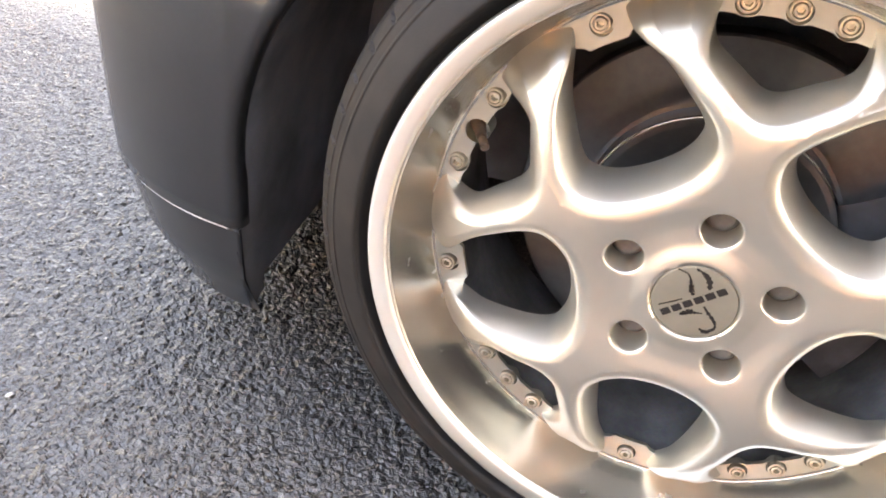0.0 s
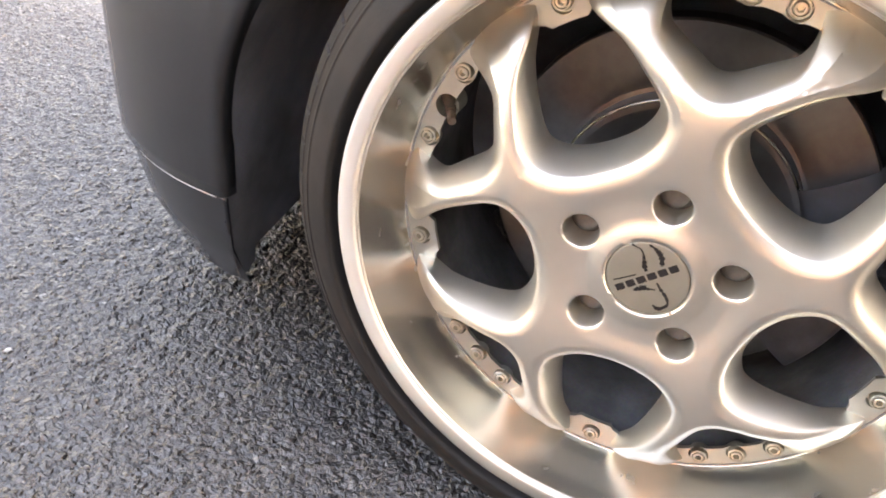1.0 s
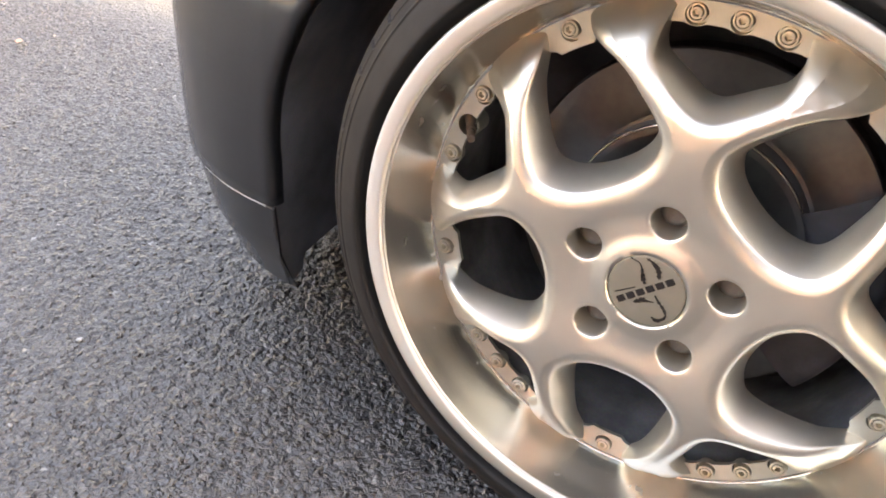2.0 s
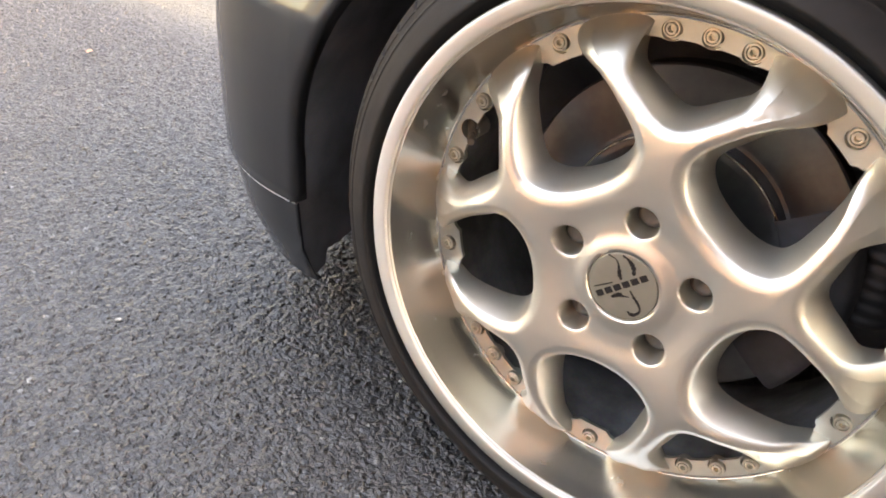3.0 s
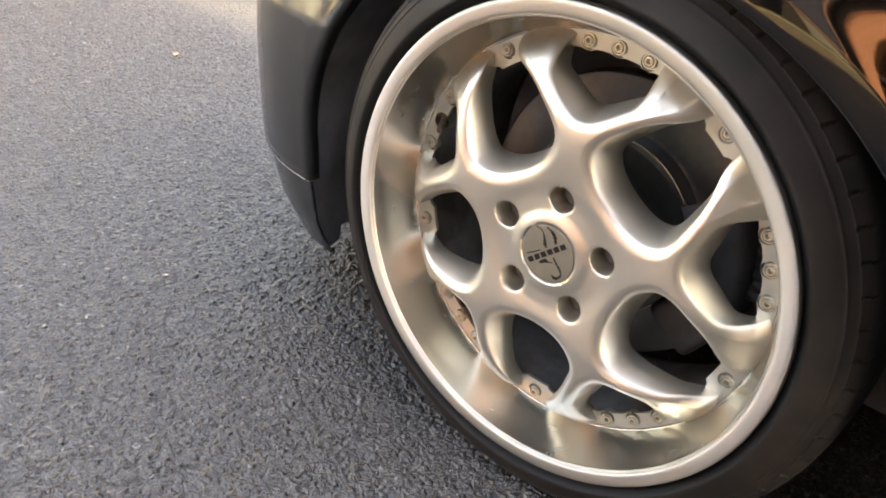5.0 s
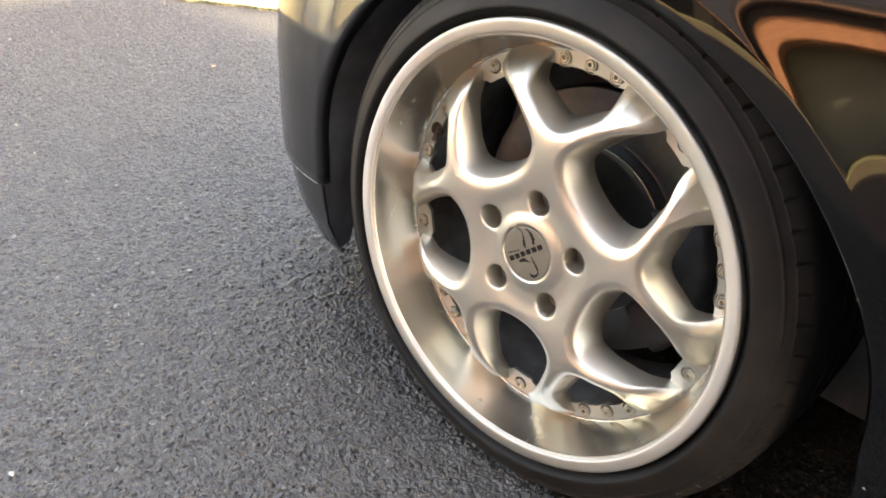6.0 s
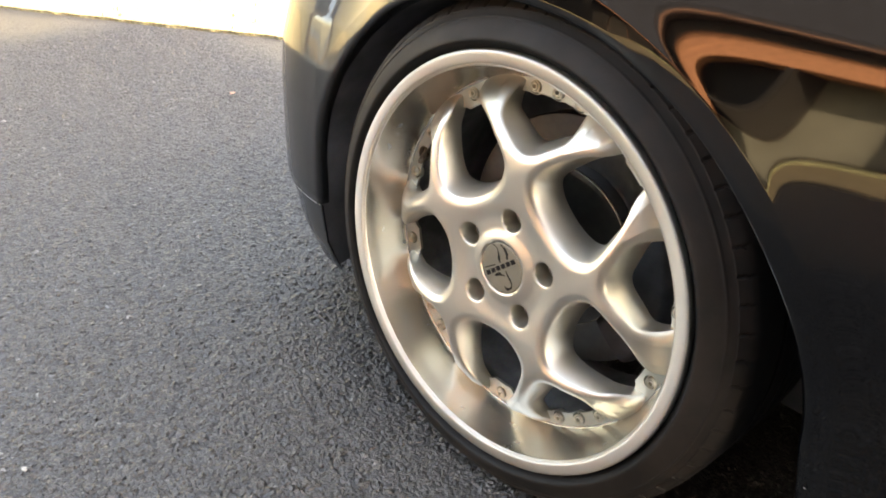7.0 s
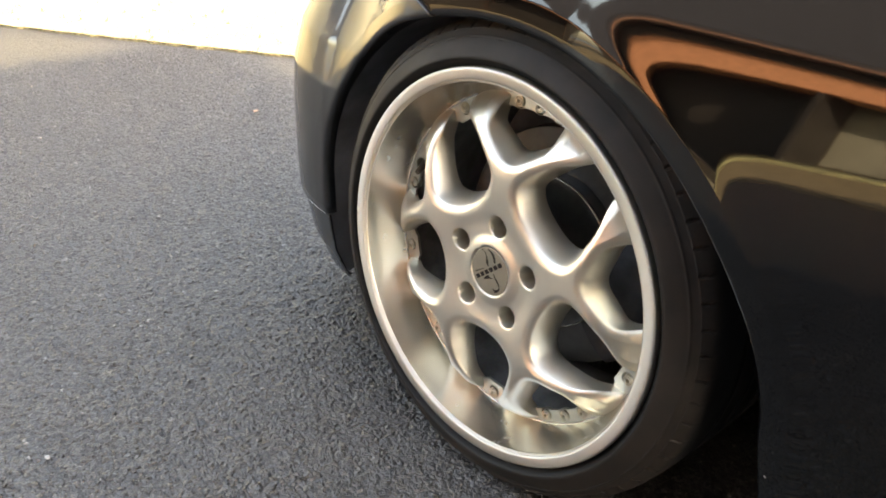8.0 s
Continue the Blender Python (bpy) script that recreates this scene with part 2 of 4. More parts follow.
def lathe(profile, segments, start=0.0, end=360.0):
    """Rings about the y axis from (radius, y) pairs, facing -y where the radius shrinks."""
    whole = end - start >= 360
    a = np.radians(np.linspace(start, end, segments, endpoint=not whole))
    v = [(r * math.cos(t), y, r * math.sin(t)) for r, y in profile for t in a]
    return v, grid_faces(len(profile), len(a), whole)


def rounded(profile, turns=2):
    """Cut the corners of an open profile (Chaikin)."""
    p = np.array(profile, float)
    for _ in range(turns):
        q = np.empty((2 * len(p), p.shape[1]))
        q[0], q[-1] = p[0], p[-1]
        q[1:-1:2], q[2:-1:2] = 0.75 * p[:-1] + 0.25 * p[1:], 0.25 * p[:-1] + 0.75 * p[1:]
        p = q
    return p


def box(bm, x0, x1, y0, y1, z0, z1, bevel=0.0):
    made = bmesh.ops.create_cube(bm, size=1.0, matrix=Matrix.LocRotScale(((x0 + x1) / 2, (y0 + y1) / 2, (z0 + z1) / 2), None, (x1 - x0, y1 - y0, z1 - z0)))
    if bevel:
        edges = {e for v in made["verts"] for e in v.link_edges}
        bmesh.ops.bevel(bm, geom=list(edges), offset=bevel, segments=2, affect="EDGES")


# ---- ground ----
def ground():
    """One sheet of asphalt: a finely pebbled stretch beside the wheel that runs out to the horizon."""
    x0, x1, y0, y1, step = -2.3, 0.40, -1.05, 0.85, 0.0028
    nx, ny = int((x1 - x0) / step) + 1, int((y1 - y0) / step) + 1
    rng = np.random.default_rng(5)
    h = np.zeros((ny, nx))
    yy, xx = np.mgrid[0:ny, 0:nx]
    for cell, high in ((3.0, 0.0036), (1.9, 0.0013)):
        gy, gx = yy / cell, xx / cell
        my, mx = int(ny / cell) + 4, int(nx / cell) + 4
        jy, jx, top = rng.random((my, mx)), rng.random((my, mx)), rng.random((my, mx))
        best, second, tops = np.full(h.shape, 9.0), np.full(h.shape, 9.0), np.zeros(h.shape)
        for oy in (-1, 0, 1):
            for ox in (-1, 0, 1):
                cy, cx = np.floor(gy).astype(int) + oy, np.floor(gx).astype(int) + ox
                d = np.hypot(cy + jy[cy + 1, cx + 1] - gy, cx + jx[cy + 1, cx + 1] - gx)
                closer = d < best
                second = np.where(closer, best, np.minimum(second, d))
                tops = np.where(closer, top[cy + 1, cx + 1], tops)
                best = np.where(closer, d, best)
        h += high * (np.clip((second - best) / 0.45, 0, 1) ** 0.6 * (0.55 + 0.45 * tops) + 0.35 * tops)
    h -= 0.0048
    edge = np.minimum(np.minimum(np.arange(nx), nx - 1 - np.arange(nx))[None, :], np.minimum(np.arange(ny), ny - 1 - np.arange(ny))[:, None])
    h *= np.clip(edge / 70, 0, 1)
    xs, ys = np.linspace(x0, x1, nx), np.linspace(y0, y1, ny)
    v = np.stack([np.broadcast_to(xs, h.shape), np.broadcast_to(ys[:, None], h.shape), h], -1).reshape(-1, 3)
    f = grid_faces(ny, nx)
    # skirt out to the horizon
    rim = [j for j in range(nx)] + [i * nx + nx - 1 for i in range(1, ny)] + [(ny - 1) * nx + j for j in range(nx - 2, -1, -1)] + [i * nx for i in range(ny - 2, 0, -1)]
    last, base = rim, len(v)
    mid = np.array([(x0 + x1) / 2, (y0 + y1) / 2, 0])
    rings = []
    for far in (3.0, 12.0, 60.0, 900.0):
        ring_v = []
        for i in rim:
            d = v[i] - mid
            ring_v.append(mid + d / max(abs(d[0]), abs(d[1])) * far)
        rings.append(np.array(ring_v) * (1, 1, 0))
        now = list(range(base, base + len(rim)))
        f += [(last[i], now[i], now[(i + 1) % len(rim)], last[(i + 1) % len(rim)]) for i in range(len(rim))]
        last, base = now, base + len(rim)
    v = np.vstack([v, *rings])
    ob = mesh_object("ground", v, f, M_ASPHALT)
    return tagged(ob, "coarse dark grey asphalt driveway with exposed stone chips", "asphalt", kind="structure")


ground()

# ---- car ----
HUB = (0.0, 0.0, 0.2862)
CAMBER = Matrix(((0.99996, 0.0005, -0.00924, HUB[0]), (0.0, 0.99857, 0.05354, HUB[1]), (0.00926, -0.05353, 0.99852, HUB[2]), (0, 0, 0, 1)))
car = tagged(new("car"), "glossy black lowered car with deep-dish silver alloy wheel", "car")

# - rim: flange, dish and barrel
FLANGE = [(0.237, 0.004), (0.2442, 0.001), (0.2478, -0.005), (0.2485, -0.0125), (0.2482, -0.0165), (0.2470, -0.0188), (0.2445, -0.0195), (0.2390, -0.0193), (0.2347, -0.0187), (0.2336, -0.0173),
          (0.2330, -0.0155), (0.2322, -0.0150), (0.2315, -0.0160), (0.2307, -0.0146), (0.2299, -0.0100), (0.2275, 0.003), (0.2235, 0.017), (0.2190, 0.030), (0.2160, 0.0385), (0.2153, 0.0408), (0.2146, 0.0418), (0.2125, 0.0422)]
v, f = lathe(rounded(FLANGE, 2), 288)
rim = mesh_object("rim", v, f, M_LIP, car, "silver alloy rim with a wide polished lip and deep dish", m=CAMBER)
v, f = lathe(rounded([(0.2154, 0.0408), (0.2138, 0.0432), (0.2136, 0.056), (0.212, 0.07), (0.205, 0.085), (0.203, 0.12), (0.214, 0.2), (0.222, 0.235), (0.243, 0.24)], 2), 128)
mesh_object("barrel", v, f, M_BARREL, rim, "dark inner barrel of the rim")


FACE_R = np.linspace(0.0, 0.25, 251)
FACE_Y = np.interp(FACE_R, [0, 0.060, 0.078, 0.09, 0.11, 0.13, 0.14, 0.155, 0.17, 0.185, 0.195, 0.203, 0.209, 0.2135, 0.22, 0.25], [0, 0, -0.0035, -0.0052, -0.0068, -0.0072, -0.0066, -0.0034, 0.0022, 0.0100, 0.0165, 0.0240, 0.0328, 0.0405, 0.0440, 0.06])
for _ in range(20):
    FACE_Y[1:200] = (FACE_Y[:199] + 2 * FACE_Y[1:200] + FACE_Y[2:201]) / 4


def face_depth(r):
    """How far the spoke face lies behind the hub face at that radius."""
    r = np.asarray(r, float)
    y = np.interp(r, FACE_R, FACE_Y)
    t = np.clip((r - 0.034) / 0.014, 0, 1)
    return y - 0.0038 * (1 - t * t * (3 - 2 * t))


def spoke_outline():
    """The closed outline of the five forked spokes, seen from outside."""
    wide = [(0, 0.0870), (0.015, 0.0881), (0.028, 0.0913), (0.0385, 0.0970), (0.0458, 0.1042), (0.0500, 0.111), (0.0510, 0.1195), (0.0500, 0.1295), (0.0470, 0.142), (0.0430, 0.157), (0.0365, 0.172), (0.0278, 0.186), (0.0215, 0.197), (0.0187, 0.2100), (0.0175, 0.222), (0.0165, 0.235)]
    slim = [(0, 0.1450), (0.008, 0.1462), (0.018, 0.1518), (0.028, 0.1590), (0.038, 0.1660), (0.0445, 0.1715), (0.0480, 0.181), (0.0488, 0.191), (0.0475, 0.2), (0.0455, 0.2090), (0.0430, 0.221), (0.0400, 0.234)]
    wide, slim = np.array(wide), np.array(slim)
    out = []
    for k in range(5):
        for half, turn in ((wide, 51.2), (slim, 87.2)):
            both = np.vstack([half[::-1] * (-1, 1), half[1:]])
            a = radians(turn + 72 * k)
            out += [(u * math.cos(a) - w * math.sin(a), u * math.sin(a) + w * math.cos(a)) for w, u in both]
    p = np.array(out)
    for _ in range(2):
        q = np.empty((2 * len(p), 2))
        n = np.roll(p, -1, 0)
        q[0::2], q[1::2] = 0.75 * p + 0.25 * n, 0.25 * p + 0.75 * n
        p = q
    # even spacing
    d = np.r_[0, np.cumsum(np.linalg.norm(np.roll(p, -1, 0) - p, axis=1))]
    s = np.linspace(0, d[-1], 1400, endpoint=False)
    closed = np.vstack([p, p[:1]])
    return np.column_stack([np.interp(s, d, closed[:, 0]), np.interp(s, d, closed[:, 1])])


def from_outline(q, p):
    """Distance of the points q from the closed outline p."""
    k = np.argmin(((q[:, None, :] - p[None, :, :]) ** 2).sum(2), axis=1)
    best = np.full(len(q), 9.0)
    for a, b in ((p[k - 1], p[k]), (p[k], p[(k + 1) % len(p)])):
        along = b - a
        t = np.clip(((q - a) * along).sum(1) / (along ** 2).sum(1), 0, 1)
        best = np.minimum(best, np.linalg.norm(a + along * t[:, None] - q, axis=1))
    return best


CROWN_W = [0.0160, 0.0155, 0.0140, 0.0125, 0.0180, 0.0230]
CROWN_H = [0.0110, 0.0110, 0.0100, 0.0090, 0.0125, 0.0175]
CROWN_EASE = 20
TURN = 0.93                                              # how far round the edge turns before the pocket wall begins


def spokes():
    from mathutils.geometry import delaunay_2d_cdt
    p = spoke_outline()
    t = np.roll(p, -1, 0) - np.roll(p, 1, 0)
    t /= np.linalg.norm(t, axis=1)[:, None]
    inward = np.column_stack([-t[:, 1], t[:, 0]])
    for _ in range(6):
        inward = (np.roll(inward, 1, 0) + 2 * inward + np.roll(inward, -1, 0)) / 4
    inward /= np.linalg.norm(inward, axis=1)[:, None]
    r = np.linalg.norm(p, axis=1)
    if (inward[r < 0.09] * p[r < 0.09]).sum() > 0:
        inward = -inward
    fillet = np.interp(r, [0.08, 0.12, 0.15, 0.178, 0.19, 0.2, 0.212, 0.225, 0.24], [0.0120, 0.0115, 0.0098, 0.0084, 0.0115, 0.0180, 0.0230, 0.018, 0.005])
    for _ in range(10):
        fillet = (np.roll(fillet, 1) + 2 * fillet + np.roll(fillet, -1)) / 4
    # the mouth of each pocket opens a little wider than its floor
    flare = np.interp(r, [0.08, 0.10, 0.13, 0.15, 0.175, 0.19], [0.0005, 0.0012, 0.0035, 0.0035, 0.0025, 0.0])
    for _ in range(12):
        flare = (np.roll(flare, 1) + 2 * flare + np.roll(flare, -1)) / 4
    p = p + inward * flare[:, None]
    fillet = fillet - 0.6 * flare
    n = len(p)
    back = np.interp(r, [0.08, 0.11, 0.15, 0.18, 0.205, 0.24], [0.040, 0.037, 0.034, 0.038, 0.052, 0.075])
    edge = p + inward * fillet[:, None]

    def crowned(q, d):
        """Depth of the face at the point q, which lies d inside the outline: a rounded back, highest in the middle."""
        rq = np.linalg.norm(q, axis=1)
        wide = np.interp(rq, [0.08, 0.12, 0.15, 0.18, 0.195, 0.212], CROWN_W)
        high = np.interp(rq, [0.08, 0.12, 0.15, 0.18, 0.195, 0.212], CROWN_H)
        return face_depth(rq) + high * (1 - np.sqrt(1 - (TURN * np.clip(1 - d / wide, 0, 1)) ** 2))

    rings = []
    for a in np.radians(np.linspace(90, 0, 13)):          # from the crown down the rounded edge
        d = fillet * (1 - math.cos(a))
        q = p + inward * d[:, None]
        rings.append(np.column_stack([q[:, 0], crowned(q, d), q[:, 1]]))
    top = rings[-1][:, 1]
    draft = np.interp(r, [0.08, 0.13, 0.155, 0.175, 0.19, 0.212], [0.0105, 0.0103, 0.0095, 0.0060, 0.0005, 0.0])
    for _ in range(12):
        draft = (np.roll(draft, 1) + 2 * draft + np.roll(draft, -1)) / 4
    for k in (0.15, 0.3, 0.45, 0.6, 0.75, 0.9, 1.0):                      # walls, slightly drafted
        q = p - inward * (draft * (1 - (1 - k) ** 1.7))[:, None]
        rings.append(np.column_stack([q[:, 0], top + (np.maximum(back, top + 0.006) - top) * k, q[:, 1]]))
    verts = np.vstack(rings)
    faces = grid_faces(len(rings), n, True)
    # the flat of the face between the rounded edges, with the five wheel-bolt holes and the bore
    pts, segs = [], []

    def loop(q):
        k = len(pts)
        pts.extend(Vector(c) for c in q)
        segs.extend((k + i, k + (i + 1) % len(q)) for i in range(len(q)))

    loop(edge)
    holes = []
    for k in range(5):
        a = radians(87.3 + 72 * k)
        c = np.array([0.06 * math.cos(a), 0.06 * math.sin(a)])
        w = np.radians(np.arange(0, 360, 7.5))
        loop(c + 0.0152 * np.column_stack([np.cos(w), np.sin(w)]))
        holes.append((c, w))
    w = np.radians(np.arange(0, 360, 5))
    for q in (0.0315, 0.0345, 0.0380, 0.0415):
        loop(q * np.column_stack([np.cos(w), np.sin(w)]))
    g = np.arange(-0.232, 0.2321, 0.0026)
    gx, gy = np.meshgrid(g, g)
    gx = gx + (np.arange(len(g)) % 2)[:, None] * 0.0013
    cand = np.column_stack([gx.ravel(), gy.ravel()])
    cand = cand[np.linalg.norm(cand, axis=1) < 0.23]
    near = np.min(np.linalg.norm(cand[:, None, :] - edge[None, ::3, :], axis=2), axis=1)
    cand = cand[near > 0.0015]
    inside = np.zeros(len(cand), bool)
    x, y = cand[:, 0], cand[:, 1]
    for (ax, ay), (bx, by) in zip(edge, np.roll(edge, -1, 0)):
        cross = ((ay > y) != (by > y)) & (x < (bx - ax) * (y - ay) / (by - ay + 1e-15) + ax)
        inside ^= cross
    for c, _ in holes:
        inside &= np.linalg.norm(cand - c, axis=1) > 0.0168
    inside &= np.linalg.norm(cand, axis=1) > 0.0432
    pts.extend(Vector(c) for c in cand[inside])
    pv, _, pf, *_ = delaunay_2d_cdt(pts, segs, [], 0, 1e-7)
    pv = np.array([tuple(c) for c in pv])
    poly_in = []
    cx = np.array([pv[list(q)].mean(0) for q in pf])
    ok = np.zeros(len(cx), bool)
    for (ax, ay), (bx, by) in zip(edge, np.roll(edge, -1, 0)):
        ok ^= ((ay > cx[:, 1]) != (by > cx[:, 1])) & (cx[:, 0] < (bx - ax) * (cx[:, 1] - ay) / (by - ay + 1e-15) + ax)
    for c, _ in holes:
        ok &= np.linalg.norm(cx - c, axis=1) > 0.01515
    ok &= np.linalg.norm(cx, axis=1) > 0.0314
    k0 = len(verts)
    depth_in = np.concatenate([from_outline(c, p) for c in np.array_split(pv, 40)])
    fy = crowned(pv, depth_in)
    # ease the crest where the two flanks of a leg meet
    used = [q for q, good in zip(pf, ok) if good]
    tri = np.array([q for q in used if len(q) == 3])
    pairs = np.unique(np.sort(np.vstack([tri[:, [0, 1]], tri[:, [1, 2]], tri[:, [2, 0]]]), axis=1), axis=0)
    free = (depth_in > 0.0055) & (np.linalg.norm(pv, axis=1) > 0.078)
    on_edge = np.arange(len(pv)) < len(edge)
    for _ in range(CROWN_EASE):
        total, count = np.zeros(len(pv)), np.zeros(len(pv))
        for i, j in ((0, 1), (1, 0)):
            np.add.at(total, pairs[:, i], fy[pairs[:, j]])
            np.add.at(count, pairs[:, i], 1)
        fy = np.where(free & ~on_edge, (fy + total / np.maximum(count, 1)) / 2, fy)
    flat = np.column_stack([pv[:, 0], fy, pv[:, 1]])
    verts = np.vstack([verts, flat])
    faces += [tuple(k0 + i for i in q) for q, good in zip(pf, ok) if good]
    # bolt holes: chamfer and tapered bore; the well under the cap
    for c, w in holes:
        k0 = len(verts)
        circle = np.column_stack([np.cos(w), np.sin(w)])
        rows = []
        for rr, dy in ((0.0152, 0.0), (0.0144, 0.0005), (0.0140, 0.0014), (0.0136, 0.012), (0.0132, 0.026)):
            q = c + rr * circle
            y0 = face_depth(np.linalg.norm(c + 0.0152 * circle, axis=1)) if dy < 0.01 else 0.0
            rows.append(np.column_stack([q[:, 0], y0 + dy + 0 * q[:, 0], q[:, 1]]))
        verts = np.vstack([verts, *rows])
        faces += [tuple(k0 + i for i in q) for q in grid_faces(len(rows), len(w), True)]
    v2, f2 = lathe([(0.0315, -0.0038), (0.0311, -0.003), (0.0311, 0.006)], 72)
    k0 = len(verts)
    verts = np.vstack([verts, np.array(v2)])
    faces += [tuple(k0 + i for i in q) for q in f2]
    bm = bmesh.new()
    made = [bm.verts.new(q) for q in verts]
    for q in faces:
        try:
            bm.faces.new([made[i] for i in q])
        except ValueError:
            pass
    bmesh.ops.remove_doubles(bm, verts=bm.verts, dist=1e-6)
    loose = [q for q in bm.verts if not q.link_faces]
    bmesh.ops.delete(bm, geom=loose, context="VERTS")
    return part("spokes", bm, M_SILVER, rim, "five forked satin silver spokes with softly rounded edges", smooth=True)


spokes()

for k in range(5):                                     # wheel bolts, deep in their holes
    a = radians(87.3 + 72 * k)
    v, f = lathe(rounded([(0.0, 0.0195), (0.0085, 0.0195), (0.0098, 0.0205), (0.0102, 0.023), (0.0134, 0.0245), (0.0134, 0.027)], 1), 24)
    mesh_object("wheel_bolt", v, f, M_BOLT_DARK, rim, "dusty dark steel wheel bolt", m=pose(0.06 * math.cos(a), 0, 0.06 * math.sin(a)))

# - bead ring with countersunk bolts
CLUSTERS = [87.2 + 72 * k + d for k in range(5) for d in (-9, 0, 9)]
SINGLES = [51.2 + 72 * k for k in range(5)]
VALVE = 159.2
BOLTS = [a for a in CLUSTERS if abs(a % 360 - VALVE) > 1] + SINGLES


# inner edge of the ring: a broad tab at each single bolt, small bosses round the others
TAB = [0, 4.4, 5.1, 8.0, 18, 23, 24.6, 26, 28, 29.4, 33.4, 35, 36]
TAB_R = [0.1885, 0.1885, 0.1920, 0.1965, 0.1965, 0.1968, 0.1962, 0.1942, 0.1942, 0.1962, 0.1962, 0.1944, 0.1942]


def bead_ring():
    from mathutils.geometry import delaunay_2d_cdt
    pts, segs = [], []

    def loop(q):
        k = len(pts)
        pts.extend(Vector(c) for c in q)
        segs.extend((k + i, k + (i + 1) % len(q)) for i in range(len(q)))

    a = np.arange(0, 360, 0.5)
    loop(0.2140 * np.column_stack([np.cos(np.radians(a)), np.sin(np.radians(a))]))
    off = np.abs((a - 51.2 + 36) % 72 - 36)
    inner = np.interp(off, TAB, TAB_R)
    ri = np.column_stack([np.cos(np.radians(a)), np.sin(np.radians(a))]) * inner[:, None]
    loop(ri)
    cups = []
    w = np.radians(np.arange(0, 360, 15))
    for b in BOLTS + [VALVE]:
        big = 0.0102 if b == VALVE else 0.0087
        rad = 0.2025 if b == VALVE else 0.2024
        c = rad * np.array([math.cos(radians(b)), math.sin(radians(b))])
        if b == VALVE:
            c *= 0.985
        loop(c + big * 0.97 * np.column_stack([np.cos(w), np.sin(w)]))
        cups.append((c, big * 0.97))
    pv, _, pf, *_ = delaunay_2d_cdt(pts, segs, [], 0, 1e-7)
    pv = np.array([tuple(c) for c in pv])
    verts = [(c[0], 0.0425, c[1]) for c in pv]
    faces = []
    for q in pf:
        c = pv[list(q)].mean(0)
        r, ang = np.linalg.norm(c), math.degrees(math.atan2(c[1], c[0])) % 360
        o = abs((ang - 51.2 + 36) % 72 - 36)
        lim = np.interp(o, TAB, TAB_R)
        if r < lim or any(np.linalg.norm(c - e) < s * 0.985 for e, s in cups):
            continue
        faces.append(tuple(q))
    k0 = len(verts)
    verts += [(c[0], y, c[1]) for y in (0.0425, 0.0465) for c in ri]
    faces += [tuple(k0 + i for i in q) for q in grid_faces(2, len(ri), True)]
    for c, s in cups:
        k0 = len(verts)
        deep = 0.02 if s > 0.0090 else 0.007
        verts += [(c[0] + rr * math.cos(t), 0.0425 + dy, c[1] + rr * math.sin(t)) for rr, dy in ((s, 0), (s * 0.97, deep), (0.0, deep)) for t in w]
        faces += [tuple(k0 + i for i in q) for q in grid_faces(3, len(w), True)]
    bm = bmesh.new()
    made = [bm.verts.new(q) for q in verts]
    for q in faces:
        try:
            bm.faces.new([made[i] for i in q])
        except ValueError:
            pass
    bmesh.ops.remove_doubles(bm, verts=bm.verts, dist=1e-6)
    bmesh.ops.delete(bm, geom=[q for q in bm.verts if not q.link_faces], context="VERTS")
    return part("bead_ring", bm, M_RING, rim, "machined ring that carries the small bolts")


bead_ring()


def bolt_mesh():
    prof = [(0.0071, 0.007), (0.0071, -0.0014), (0.0066, -0.0022), (0.0055, -0.0022), (0.0053, 0.0026), (0.0047, 0.0026), (0.0045, -0.0024), (0.0041, -0.0029), (0.0029, -0.0029)]
    v, f = lathe(prof, 24)
    hexa = [(0.0029 / math.cos(math.radians((j * 15) % 60 - 30)) * 0.86, j * 15) for j in range(24)]
    k = len(v)
    v += [(r * math.cos(radians(t)), y, r * math.sin(radians(t))) for y in (-0.0028, 0.0035) for r, t in hexa]
    f += [tuple(k - 24 + i for i in q) for q in grid_faces(3, 24, True)]
    f.append(tuple(range(len(v) - 24, len(v))))
    me = bpy.data.meshes.new("bolt")
    me.from_pydata(v, [], f)
    me.materials.append(M_BOLT)
    bm = bmesh.new()
    bm.from_mesh(me)
    bmesh.ops.recalc_face_normals(bm, faces=bm.faces)
    bm.to_mesh(me)
    bm.free()
    return me


BOLT = bolt_mesh()
for i, a in enumerate(BOLTS):
    b = new("bolt", BOLT)
    b.parent = rim
    b.matrix_basis = pose(0.2038 * math.cos(radians(a)), 0.0425, 0.2038 * math.sin(radians(a)), 0, -a + 17 * i, 0)

v, f = lathe(rounded([(0.0, -0.030), (0.0032, -0.030), (0.0036, -0.029), (0.0036, -0.020), (0.0030, -0.019), (0.0032, -0.0165), (0.0046, -0.016), (0.0046, -0.004), (0.0062, 0.0), (0.0068, 0.008)], 1), 20)
a = radians(VALVE)
mesh_object("valve_stem", v, f, M_VALVE, rim, "dusty brown rubber tyre valve", m=pose(0.2015 * math.cos(a), 0.052, 0.2015 * math.sin(a), 0, -VALVE, 0) @ pose(0, 0, 0, 0, 0, -28))

# - centre cap with a dark printed mark
v, f = lathe(rounded([(0.0309, 0.004), (0.0309, -0.0022), (0.0303, -0.0034), (0.0285, -0.0037), (0.0, -0.0037)], 1), 72)
mesh_object("centre_cap", v, f, M_CAP, rim, "round pale grey centre cap")


